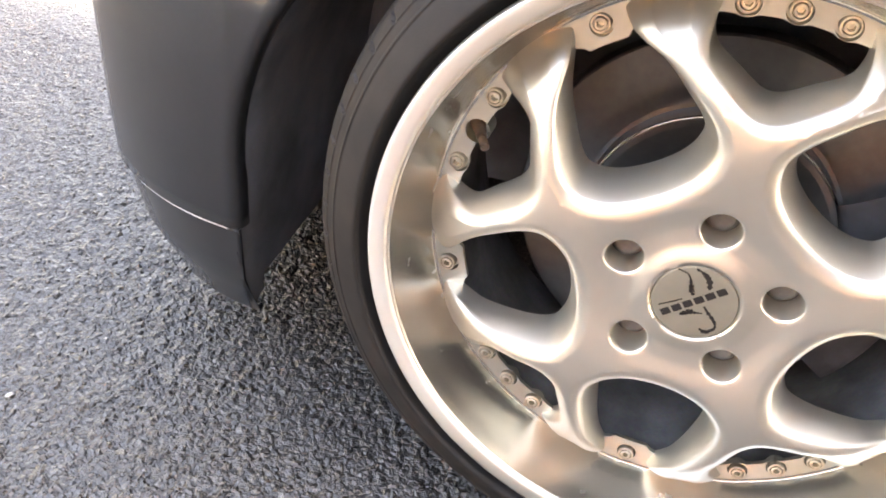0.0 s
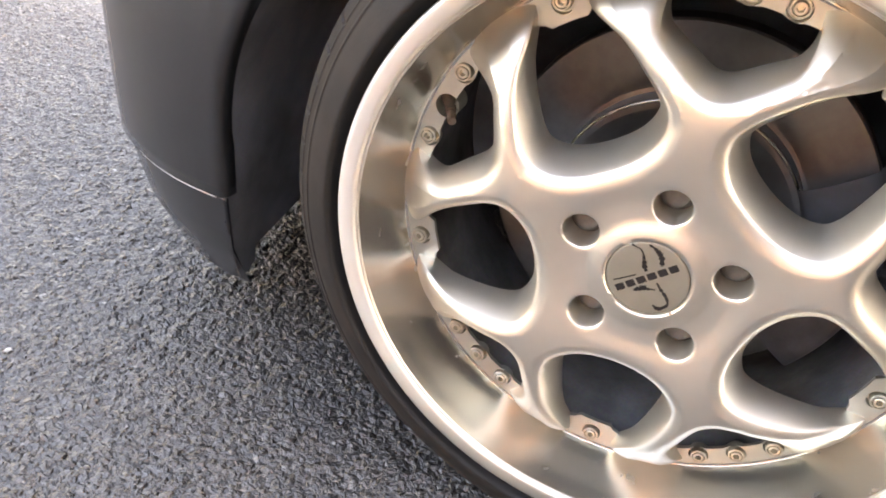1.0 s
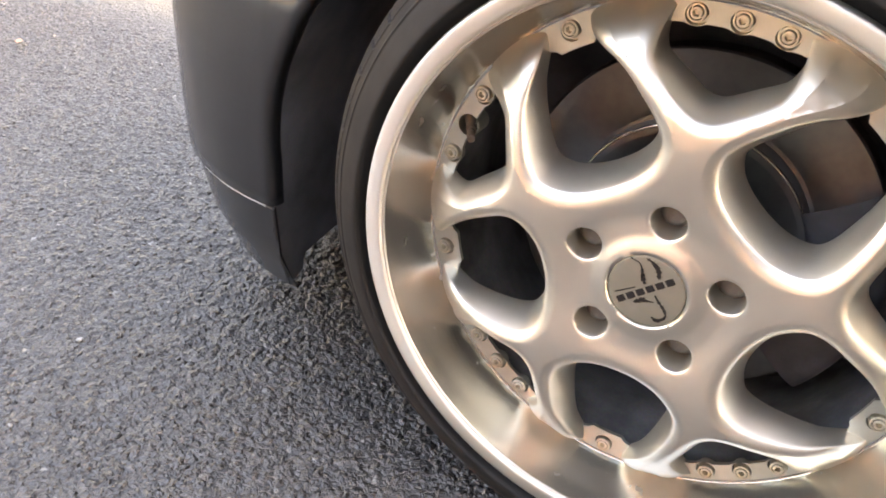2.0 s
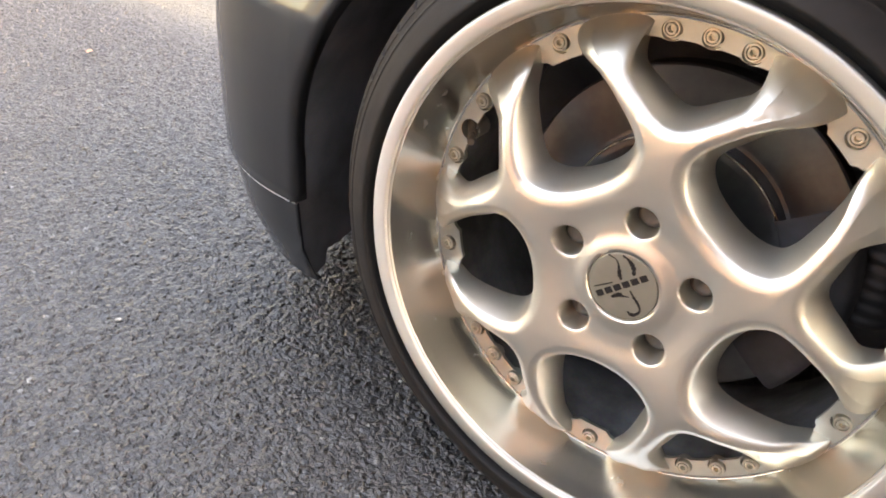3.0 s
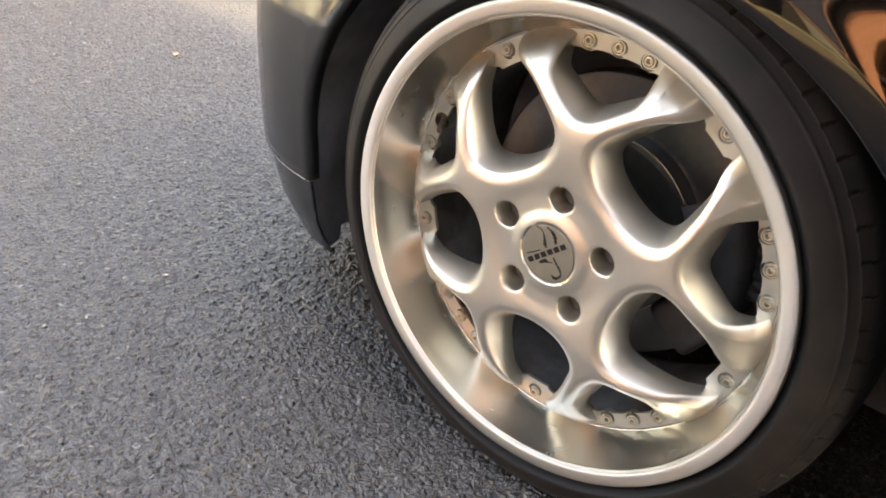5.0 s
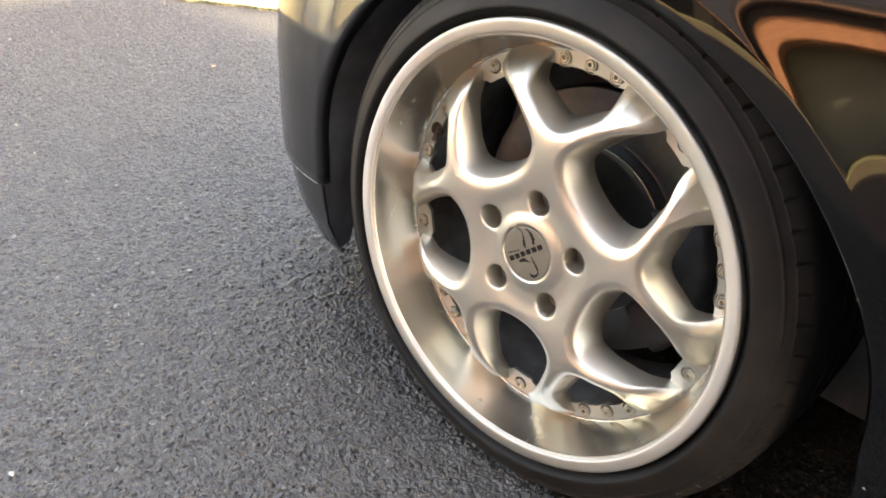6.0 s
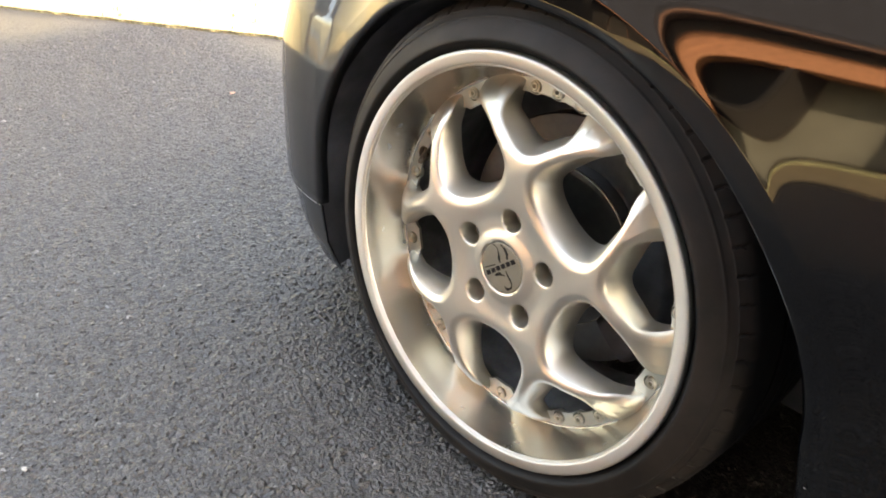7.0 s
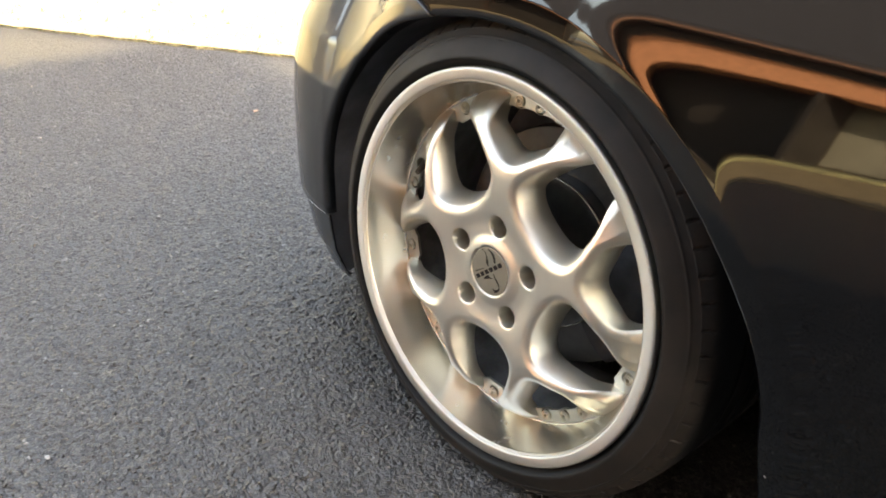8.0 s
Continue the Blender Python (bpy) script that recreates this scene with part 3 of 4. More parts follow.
def mark(points, widths, ragged=True):
    """A flat printed stroke on the cap that swells and thins along its way."""
    p = rounded(points, 3)
    w = np.interp(np.linspace(0, 1, len(p)), np.linspace(0, 1, len(widths)), widths)
    if ragged:                                          # brush-like, worn edges
        w = w * np.random.default_rng(len(points) + int(1e5 * widths[1])).uniform(0.45, 1.35, len(p))
    t = np.gradient(p, axis=0)
    t /= np.linalg.norm(t, axis=1)[:, None]
    s = np.column_stack([-t[:, 1], t[:, 0]]) * w[:, None]
    v = [(q[0], -0.0041, q[1]) for q in p + s] + [(q[0], -0.0041, q[1]) for q in p - s]
    return mesh_object("printed_mark", v, grid_faces(2, len(p)), M_MARK, rim, "dark printed emblem stroke", smooth=False)


mark([(-0.0174, 0.025), (-0.0138, 0.0238), (-0.0104, 0.0236), (-0.0068, 0.019), (-0.0051, 0.0106)], [0.0009, 0.0006, 0.0004, 0.0012, 0.0016])
mark([(-0.0054, 0.0285), (0.0005, 0.0264), (0.0058, 0.0215), (0.0074, 0.0142)], [0.0007, 0.0016, 0.0021, 0.0012])
for k in range(6):                                    # a row of plain blocks across the middle
    u0, u1 = k / 6, (k + 0.8) / 6
    mark([(-0.0200 + 0.0400 * u, -0.0150 + 0.0330 * u) for u in (u0, (u0 + u1) / 2, u1)], [0.0026, 0.0029, 0.0026], ragged=False)
mark([(-0.0235, -0.0088), (-0.016, -0.004), (-0.0087, 0.0012)], [0.0005, 0.0006, 0.0005], ragged=False)
mark([(-0.0052, 0.0150), (-0.0046, 0.0100), (-0.0020, 0.0065)], [0.0012, 0.0018, 0.0008])
mark([(-0.0070, -0.0125), (-0.0028, -0.0085), (0.0010, -0.0060)], [0.0008, 0.0020, 0.0010])
mark([(0.0090, -0.0200), (0.0128, -0.0222), (0.0165, -0.0212)], [0.0008, 0.0016, 0.0010])
mark([(-0.0075, -0.0122), (-0.0001, -0.0082), (0.0078, -0.0066)], [0.0009, 0.0012, 0.0005])
mark([(0.0074, -0.0005), (0.0109, -0.0047), (0.0174, -0.0105), (0.0197, -0.0158), (0.0166, -0.0202), (0.0117, -0.021)], [0.0006, 0.0011, 0.0013, 0.0010, 0.0012, 0.0007])

# - tyre
def tyre():
    prof = rounded([(0.2405, -0.003), (0.2455, -0.0065), (0.2485, -0.0085), (0.2525, -0.0125), (0.2560, -0.0190), (0.2580, -0.0212), (0.2625, -0.0198), (0.275, -0.0125), (0.2800, -0.0088), (0.2806, -0.0096), (0.2822, -0.0082), (0.2826, -0.0068), (0.287, -0.003), (0.2890, -0.0016), (0.2896, -0.0022), (0.2910, -0.0004), (0.2945, 0.0035), (0.2990, 0.0095), (0.3020, 0.020), (0.3035, 0.045)], 2)
    prof = np.vstack([prof, [(0.3038, 0.06), (0.2965, 0.061), (0.2965, 0.068), (0.3040, 0.069), (0.3040, 0.098), (0.2965, 0.099), (0.2965, 0.107), (0.3040, 0.108), (0.3038, 0.14), (0.2965, 0.141), (0.2965, 0.148), (0.3035, 0.149), (0.302, 0.185), (0.297, 0.199), (0.285, 0.211), (0.262, 0.222), (0.24, 0.218)]])
    per, count = 16, 66
    seg = per * count
    a = np.radians(np.arange(seg) * 360.0 / seg)
    v = np.zeros((len(prof), seg, 3))
    inv = CAMBER.inverted()
    for i, (r, y) in enumerate(prof):
        rr = np.full(seg, r)
        if r > 0.288 and y < 0.06:                     # slanting grooves between the shoulder blocks
            phase = (np.arange(seg) + 150 * (r - 0.288) - 40 * y) % per
            rr = rr - np.interp(y, [0.006, 0.011, 0.020], [0.0032, 0.0010, 0.0]) * np.clip((r - 0.288) / 0.006, 0, 1) * (phase < 1.8)
        v[i, :, 0], v[i, :, 1], v[i, :, 2] = rr * np.cos(a), y, rr * np.sin(a)
    flat = v.reshape(-1, 3)
    c = np.array(CAMBER)
    w = flat @ c[:3, :3].T + c[:3, 3]
    low = np.clip(0.03 - w[:, 2], 0, 0.05)
    w[:, 1] += np.where(flat[:, 1] < 0.1, -1, 1) * low * 0.12
    w[:, 2] = np.maximum(w[:, 2], 0.0005)
    ci = np.array(inv)
    flat = w @ ci[:3, :3].T + ci[:3, 3]
    return mesh_object("tyre", flat, grid_faces(len(prof), seg, True), M_TYRE, car, "dusty low-profile black tyre stretched over the rim", m=CAMBER)


tyre_ob = tyre()
for k in range(7):                                     # worn raised lettering, too faint to read
    a0 = 92 + 3.9 * k + (k % 2)
    prof = [(0.2690, -0.0152), (0.2692, -0.0159), (0.2715, -0.0147), (0.2760, -0.0123), (0.2800, -0.0092), (0.2802, -0.0084)]
    v, f = lathe(prof[:6 - k % 2] , 5, a0, a0 + (2.9 if k % 3 else 1.6))
    mesh_object("raised_letter", v, f, M_TYRE, tyre_ob)

# - brake
v, f = lathe([(0.0, 0.098), (0.096, 0.098), (0.1005, 0.0985), (0.1025, 0.101), (0.1025, 0.122), (0.106, 0.1225), (0.158, 0.1225), (0.160, 0.124), (0.160, 0.146), (0.1, 0.146)], 128)
mesh_object("brake_disc", v, f, M_DISC, car, "worn steel brake disc", smooth=False, m=CAMBER)


v, f = lathe(rounded([(0.1008, 0.1000), (0.1014, 0.0982), (0.1028, 0.0985), (0.1032, 0.1005)], 2), 128)
mesh_object("hat_edge", v, f, M_LIP, car, "bright worn edge of the brake disc hat", m=CAMBER)
v, f = lathe(rounded([(0.100, 0.150), (0.100, 0.092), (0.108, 0.084), (0.150, 0.082), (0.166, 0.090), (0.168, 0.16)], 2), 40, -38, 34)
mesh_object("brake_caliper", v, f, M_IRON, car, "dark cast iron brake caliper", m=CAMBER)
rings = []
for k in range(9):
    rings += [(0.021, 0.012 * k), (0.026, 0.012 * k + 0.006)]
v, f = lathe(rounded(rings, 2), 28)
mesh_object("rubber_boot", v, f, M_PLASTIC, car, "ribbed black rubber boot", m=CAMBER @ pose(0.175, 0.13, -0.02, 90, 0, 0))

# - body: one side surface cut by the wheel arch, split into bumper and wing
PLAN = rounded([(-0.39, 0.027), (-0.45, 0.034), (-0.50, 0.052), (-0.54, 0.075), (-0.566, 0.096), (-0.590, 0.135), (-0.615, 0.20), (-0.66, 0.36), (-0.69, 0.60), (-0.70, 0.85)], 3)
PLAN_S = -0.39 - np.r_[0, np.cumsum(np.linalg.norm(np.diff(PLAN, axis=0), axis=1))]


LEAN_Z = np.linspace(0.05, 0.95, 361)
LEAN_DEG = np.interp(LEAN_Z, [0.05, 0.12, 0.20, 0.30, 0.40, 0.44, 0.48, 0.53, 0.56, 0.585, 0.60, 0.62, 0.67, 0.75, 0.85, 0.92], [-40, -20, -8, -7, -5, -3, 1.5, 8.2, 9.2, 11.8, 13.2, 14.0, 15.6, 21.5, 36, 60])
for _ in range(14):
    LEAN_DEG[1:-1] = (LEAN_DEG[:-2] + 2 * LEAN_DEG[1:-1] + LEAN_DEG[2:]) / 4
FLANK_Z = [0.05, 0.12, 0.20, 0.30, 0.40, 0.44, 0.47, 0.50, 0.525, 0.55, 0.575, 0.60, 0.62, 0.64, 0.67, 0.75, 0.85, 0.92]
FLANK_DEG = [-40, -22, -13, -11, -8, -4, 2, 7.0, 9.0, 9.8, 10.6, 12.5, 13.4, 14.4, 16.5, 22, 36, 60]
FLANK_TWIST = [0, 0, 0, 0, -8, -14, -14, -10, -8, -10, -8, -5, 0, 0, 0, 0, 0, 0]
TWIST_X = np.linspace(-0.14, 1.40, 78)
LEAN_OFF = []
for x in TWIST_X:                                       # the flank twists a little along its length
    k = np.clip((x - 0.2) / 0.2, -0.5, 1.6)
    fore = np.interp(LEAN_Z, [0.05, 0.36, 0.455, 0.470, 0.588, 0.603, 0.66, 0.95], [0.05, 0.39, 0.517, 0.543, 0.602, 0.62, 0.675, 0.95])
    aft = np.interp(LEAN_Z, [0.05, 0.36, 0.552, 0.582, 0.604, 0.617, 0.66, 0.95], [0.05, 0.35, 0.517, 0.543, 0.601, 0.62, 0.67, 0.95])
    deg = np.interp(fore + (aft - fore) * k, LEAN_Z, LEAN_DEG)
    broad = np.interp(LEAN_Z, FLANK_Z, FLANK_DEG) + np.interp(LEAN_Z, FLANK_Z, FLANK_TWIST) * (np.clip(x, 0.1, 0.55) - 0.3)
    deg = deg + (broad - deg) * np.clip((x - 0.08) / 0.08, 0, 1)
    for _ in range(10):
        deg[1:-1] = (deg[:-2] + 2 * deg[1:-1] + deg[2:]) / 4
    off = np.cumsum(np.tan(np.radians(deg))) * (LEAN_Z[1] - LEAN_Z[0])
    LEAN_OFF.append(off - np.interp(0.5, LEAN_Z, off))
LEAN_OFF = np.array(LEAN_OFF)


def side_offset(z, x):
    """How far the wing lies inward of its line at half a metre, at that height and place."""
    j = float(np.clip((x - TWIST_X[0]) / (TWIST_X[1] - TWIST_X[0]), 0, len(TWIST_X) - 1.001))
    i = int(j)
    f = j - i
    q = float(np.clip((z - LEAN_Z[0]) / (LEAN_Z[1] - LEAN_Z[0]), 0, len(LEAN_Z) - 1.001))
    m = int(q)
    g = q - m
    a, b = LEAN_OFF[i], LEAN_OFF[i + 1]
    return float((1 - f) * ((1 - g) * a[m] + g * a[m + 1]) + f * ((1 - g) * b[m] + g * b[m + 1]))


def nose_offset(z):
    return float(np.interp(z, [0.05, 0.075, 0.13, 0.20, 0.26, 0.36, 0.42, 0.48, 0.54, 0.60, 0.70, 0.80], [0.05, 0.042, 0.018, 0.004, 0.001, 0.0, 0.003, 0.018, 0.05, 0.10, 0.22, 0.4]))


def side(s, z, push=0.0):
    """A point of the body: s metres along the side (rearward), at height z, pushed inward."""
    if s >= -0.39:
        k = np.clip((s + 0.39) / 0.25, 0, 1)
        k = k * k * (3 - 2 * k)
        off = k * side_offset(z, s) + (1 - k) * nose_offset(z)
        x, y, nx, ny = s, 0.027, 0.0, 1.0
        y = 0.027 - 0.054 * k + 0.02 * max(0, s - 0.1) ** 2 - 0.012 * (1 - math.exp(-(max(0, s - 0.1) / 0.35) ** 2))
    else:
        x, y = np.interp(-s, -PLAN_S, PLAN[:, 0]), np.interp(-s, -PLAN_S, PLAN[:, 1])
        e = 0.004
        x2, y2 = np.interp(-s + e, -PLAN_S, PLAN[:, 0]), np.interp(-s + e, -PLAN_S, PLAN[:, 1])
        x1, y1 = np.interp(-s - e, -PLAN_S, PLAN[:, 0]), np.interp(-s - e, -PLAN_S, PLAN[:, 1])
        tx, ty = x2 - x1, y2 - y1
        ln = math.hypot(tx, ty)
        nx, ny = ty / ln, -tx / ln
        off = nose_offset(z)
    top = 0.70 + 0.5 * max(0.0, s + 0.39)                 # the nose turns in under the bonnet
    if z > top:
        z = top + 0.04 * (1 - math.exp((top - z) / 0.04))
    return (x + nx * (off + push), y + ny * (off + push), z)


ARCH_X, ARCH_Z, ARCH_A, ARCH_B = -0.0135, 0.27, 0.376, 0.316


def arch_curve():
    """Pairs of points on the arch's edge and on the panel's outer border, from the front foot over the top to the rear foot."""
    rows = []
    for z in np.linspace(0.205, ARCH_Z, 6)[:-1]:
        rows.append(((ARCH_X - ARCH_A - (ARCH_Z - z) * 0.04, z), (-1.33, z)))
    for t in np.linspace(180, 0, 241):
        c, s = math.cos(radians(t)), math.sin(radians(t))
        a = (ARCH_X + ARCH_A * c, ARCH_Z + ARCH_B * s)
        if t > 125:
            k = (180 - t) / 55
            b = (-1.33 + k * 0.05, ARCH_Z + k * 0.53)
        elif t > 40:
            k = (125 - t) / 85
            b = (-1.28 + k * 2.68, 0.80 + 0.11 * min(1, k * 3))
        else:
            k = (40 - t) / 40
            b = (1.40, 0.91 - k * (0.91 - ARCH_Z))
        rows.append((a, b))
    for z in np.linspace(ARCH_Z, 0.150, 8)[1:]:
        rows.append(((ARCH_X + ARCH_A + (ARCH_Z - z) * 0.12, z), (1.40, z)))
    return rows


def panel(name, rows, label, material=M_PAINT):
    steps = [0.0, 0.004, 0.009, 0.015, 0.022, 0.03, 0.045, 0.065] + list(np.linspace(0.09, 1.0, 40) ** 1.0)
    verts, cols = [], 0
    for a, b in rows:
        a, b = np.array(a), np.array(b)
        roll = float(np.interp(a[0], [-0.385, -0.33, -0.2], [0.12, 0.35, 1.0]))
        ln = np.linalg.norm(b - a)
        fold = 0.034 * (0.35 + 0.65 * roll)                # the edge folds back, less far on the bumper
        line = [side(*a, fold), side(*a, fold * 0.82), side(*a, fold * 0.65)]
        out = (b - a) / ln
        for d, push in ((0.0, 0.0085), (0.0005, 0.0062), (0.0015, 0.0044), (0.003, 0.0032), (0.005, 0.0025), (0.008, 0.00198), (0.012, 0.00155), (0.016, 0.00115), (0.020, 0.00077), (0.025, 0.00034), (0.029, 0.00006), (0.0300, 0.0),
                        *((0.03 + e, 0.0011 * (1 - math.exp(-e / 0.013))) for e in (0.001, 0.0025, 0.005, 0.008, 0.011, 0.015, 0.02, 0.025, 0.031, 0.038, 0.046, 0.054, 0.062))):
            line.append(side(*(a + out * d), push * roll + (1 - roll) * float(np.interp(d, [0, 0.0006, 0.0018, 0.0045, 0.008, 0.011], [0.0080, 0.0050, 0.0029, 0.0010, 0.0002, 0]))))
        for k in 0.092 + (ln - 0.092) * np.linspace(0, 1, 90)[1:] ** 1.3:
            line.append(side(*(a + out * k), 0.0011 * (1 - math.exp(-(k - 0.03) / 0.013)) * roll))
        cols = len(line)
        verts += line
    ob = mesh_object(name, verts, grid_faces(len(rows), cols), material, car, label)
    solid = ob.modifiers.new("thickness", "SOLIDIFY")
    solid.thickness, solid.offset = 0.0025, -1
    return ob


ROWS_BODY = arch_curve()
SPLIT = next(i for i, (a, b) in enumerate(ROWS_BODY) if a[0] > -0.115 and a[1] > 0.4)
bumper = panel("front_bumper", ROWS_BODY[:SPLIT], "dusty black front bumper corner", M_DUSTY)
gap = [((a[0] + 0.004, a[1]), (b[0] + 0.004, b[1])) for a, b in ROWS_BODY[SPLIT - 1:SPLIT]] + ROWS_BODY[SPLIT:]
wing = panel("front_wing", gap, "glossy black front wing over the wheel")


def bumper_lip():
    verts = []
    zs = [0.2005, 0.198, 0.19, 0.17, 0.15, 0.13, 0.11, 0.095, 0.082, 0.074, 0.072, 0.075]
    ss = np.concatenate([np.linspace(-0.393, -0.60, 50), np.linspace(-0.62, -1.33, 30)])
    for s in ss:
        for i, z in enumerate(zs):
            verts.append(side(s if s < -0.40 else s - (0.2 - z) * 0.12, z, 0.003 + (0.006 if i == len(zs) - 1 else 0)))
    lip = ob = mesh_object("bumper_lip", verts, grid_faces(len(ss), len(zs)), M_DUSTY, car, "black lower lip of the bumper")
    solid = ob.modifiers.new("thickness", "SOLIDIFY")
    solid.thickness, solid.offset = 0.003, 1
    verts = []
    for s in ss:
        verts += [side(min(s, -0.403), z, p) for z, p in ((0.2046, 0.010), (0.2044, -0.0006), (0.2030, -0.0010), (0.2016, -0.0006), (0.2012, 0.010))]
    mesh_object("lip_edge", verts, grid_faces(len(ss), 5), M_SCUFF, car, "pale worn edge between bumper and lip")
    return lip


lip = bumper_lip()

# - wheel housing and underside
def arch_liner():
    edge = [((-0.3935 - (0.2 - z) * 0.12, z), None) for z in (0.074, 0.085, 0.10, 0.12, 0.14, 0.16, 0.18, 0.2)] + ROWS_BODY[1:] + [((0.40, 0.10), None), ((0.405, 0.03), None)]
    verts = []
    for a, _ in edge:
        for k, y, foot in ((0.9985, 0.034, 0.074), (0.997, 0.052, 0.075), (0.996, 0.080, 0.080), (1.0, 0.094, 0.102), (1.01, 0.33, 0.114), (0.9, 0.36, 0.12), (0.5, 0.37, 0.12), (0.1, 0.37, 0.12)):
            foot = foot if a[0] < 0 else 0.03
            if a[0] < 0 and a[1] < 0.2:
                y = 0.0315 + nose_offset(a[1]) + {0.034: 0.0, 0.052: 0.013, 0.080: 0.026, 0.094: 0.033}[y] if y < 0.1 else y
            verts.append((ARCH_X + (a[0] - ARCH_X) * k, y, max(foot, 0.2 + (a[1] - 0.2) * (k if a[1] > 0.2 else 1))))
    return mesh_object("arch_liner", verts, grid_faces(len(edge), 8), M_LINER, car, "black plastic wheel-arch liner")


liner = arch_liner()
bm = bmesh.new()
box(bm, 0.37, 1.40, 0.06, 1.6, 0.15, 0.17, 0.005)
part("side_sill", bm, M_PLASTIC, car, "black sill under the wing")

verts = []
for x in np.linspace(0.377, 1.40, 40):
    verts += [side(x, z, p) for z, p in ((0.2228, 0.004), (0.2226, -0.0006), (0.2217, -0.0010), (0.2208, -0.0006), (0.2206, 0.004))]
mesh_object("sill_edge", verts, grid_faces(40, 5), M_SCUFF, car, "thin pale worn edge along the sill")
bm = bmesh.new()
box(bm, -0.62, 1.40, 0.40, 1.62, 0.13, 0.15, 0.005)
part("underbody", bm, M_PLASTIC, car, "black underbody tray")
bonnet_v = []
for x in np.linspace(-0.60, 1.40, 30):
    for k in np.linspace(0, 1, 24):
        y0 = 0.17 if x > -0.3 else 0.17 + (-0.3 - x) * 1.2
        bonnet_v.append((x, y0 + (1.56 - y0) * k, 0.50 + 0.41 * min(1, (x + 0.6) / 0.5) ** 0.6 + 0.05 * math.sin(math.pi * k)))
mesh_object("bonnet", bonnet_v, grid_faces(30, 24), M_PAINT, car, "glossy black bonnet")
# added panels, no car parts: they stop light leaking in under the body
bm = bmesh.new()
box(bm, -0.10, 1.40, 1.30, 1.34, 0.012, 0.88, 0.004)
box(bm, -0.55, -0.102, 1.30, 1.34, 0.012, 0.48, 0.004)
box(bm, 1.38, 1.40, 0.10, 1.56, 0.012, 0.88, 0.004)
box(bm, -0.60, -0.57, 0.42, 1.57, 0.012, 0.13, 0.004)
part("light_baffles", bm, M_PLASTIC, car, "unseen dark panels added inside the car to block light")

# - the far flank mirrors the near one
WIDTH = 1.66
FLIP = Matrix.Translation((0, WIDTH, 0)) @ Matrix.Diagonal((1, -1, 1, 1))
for ob in (bumper, wing, lip, liner):
    copy_thing(ob, FLIP)

# - doors and tail behind the wing, with the rear wheel arches
REAR_X = 2.60


def flank(x, z):
    t = max(0.0, (x - 2.75) / 0.8)
    low = side(1.40, z)[1]
    return low + 0.13 * t * t


def rear_body():
    xs, zs = np.linspace(1.404, 3.55, 150), np.linspace(0.15, 0.91, 54)
    verts, faces = [], []
    for far in (False, True):
        k = len(verts)
        for x in xs:
            lift = 0.16 * max(0.0, (x - 3.0) / 0.55) ** 2
            for z in zs:
                zz = z + lift * (0.91 - z) / 0.76
                y = flank(x, zz)
                verts.append((x, WIDTH - y if far else y, zz))
        for q in grid_faces(len(xs), len(zs)):
            c = np.mean([verts[k + i] for i in q], axis=0)
            if math.hypot(c[0] - REAR_X, c[2] - HUB[2]) > 0.335:
                faces.append(tuple(k + i for i in q))
    n, m = len(zs), len(xs)
    deck = len(verts)
    for i in range(m):                                  # deck between the shoulders
        a, b = verts[i * n + n - 1], verts[n * m + i * n + n - 1]
        verts += [tuple(np.array(a) + (np.array(b) - np.array(a)) * u + np.array((0, 0, 0.035 * math.sin(math.pi * u)))) for u in np.linspace(0, 1, 12)]
    faces += [tuple(deck + i for i in q) for q in grid_faces(m, 12)]
    tail = len(verts)
    for j in range(n):                                  # tail panel, bowed outward
        a, b = verts[(m - 1) * n + j], verts[n * m + (m - 1) * n + j]
        verts += [tuple(np.array(a) + (np.array(b) - np.array(a)) * u + np.array((0.07 * math.sin(math.pi * u), 0, 0))) for u in np.linspace(0, 1, 12)]
    faces += [tuple(tail + i for i in q) for q in grid_faces(n, 12)]
    mesh_object("rear_body", verts, faces, M_PAINT, car, "glossy black doors and tail")


rear_body()
for y0, y1 in ((0.035, 0.33), (WIDTH - 0.33, WIDTH - 0.035)):
    v, f = lathe([(0.336, y0), (0.336, y1), (0.10, y1 if y0 < 0.5 else y0)] if y0 < 0.5 else [(0.336, y1), (0.336, y0), (0.10, y0)], 48, -20, 200)
    mesh_object("rear_arch_liner", v, f, M_LINER, car, m=pose(REAR_X, 0, HUB[2]))
copy_thing(rim, Matrix.Translation((REAR_X, 0, 0)) @ CAMBER)
copy_thing(tyre_ob, Matrix.Translation((REAR_X, 0, 0)) @ CAMBER)
for x in (0.0, REAR_X):                                 # far wheels
    v, f = lathe([(0.20, 0.06), (0.215, 0.04), (0.245, -0.02), (0.250, -0.012), (0.262, -0.019), (0.285, -0.004), (0.2985, 0.012), (0.3025, 0.05), (0.3025, 0.15), (0.297, 0.199), (0.262, 0.222), (0.24, 0.218)], 72)
    mesh_object("tyre", v, f, M_TYRE, car, m=pose(x, WIDTH, 0.3, 0, 0, 180))
    v, f = lathe([(0.2475, -0.018), (0.233, -0.018), (0.215, 0.04), (0.12, 0.0), (0.03, -0.002), (0.0, -0.002)], 72)
    mesh_object("rim", v, f, M_LIP, car, m=pose(x, WIDTH, 0.3, 0, 0, 180))

# - cabin with its panes
BASE, ROOF_Z, SILL_Z = (0.78, 3.20, 0.16, WIDTH - 0.16), 1.34, 0.915
TOP = (1.48, 2.62, 0.34, WIDTH - 0.34)


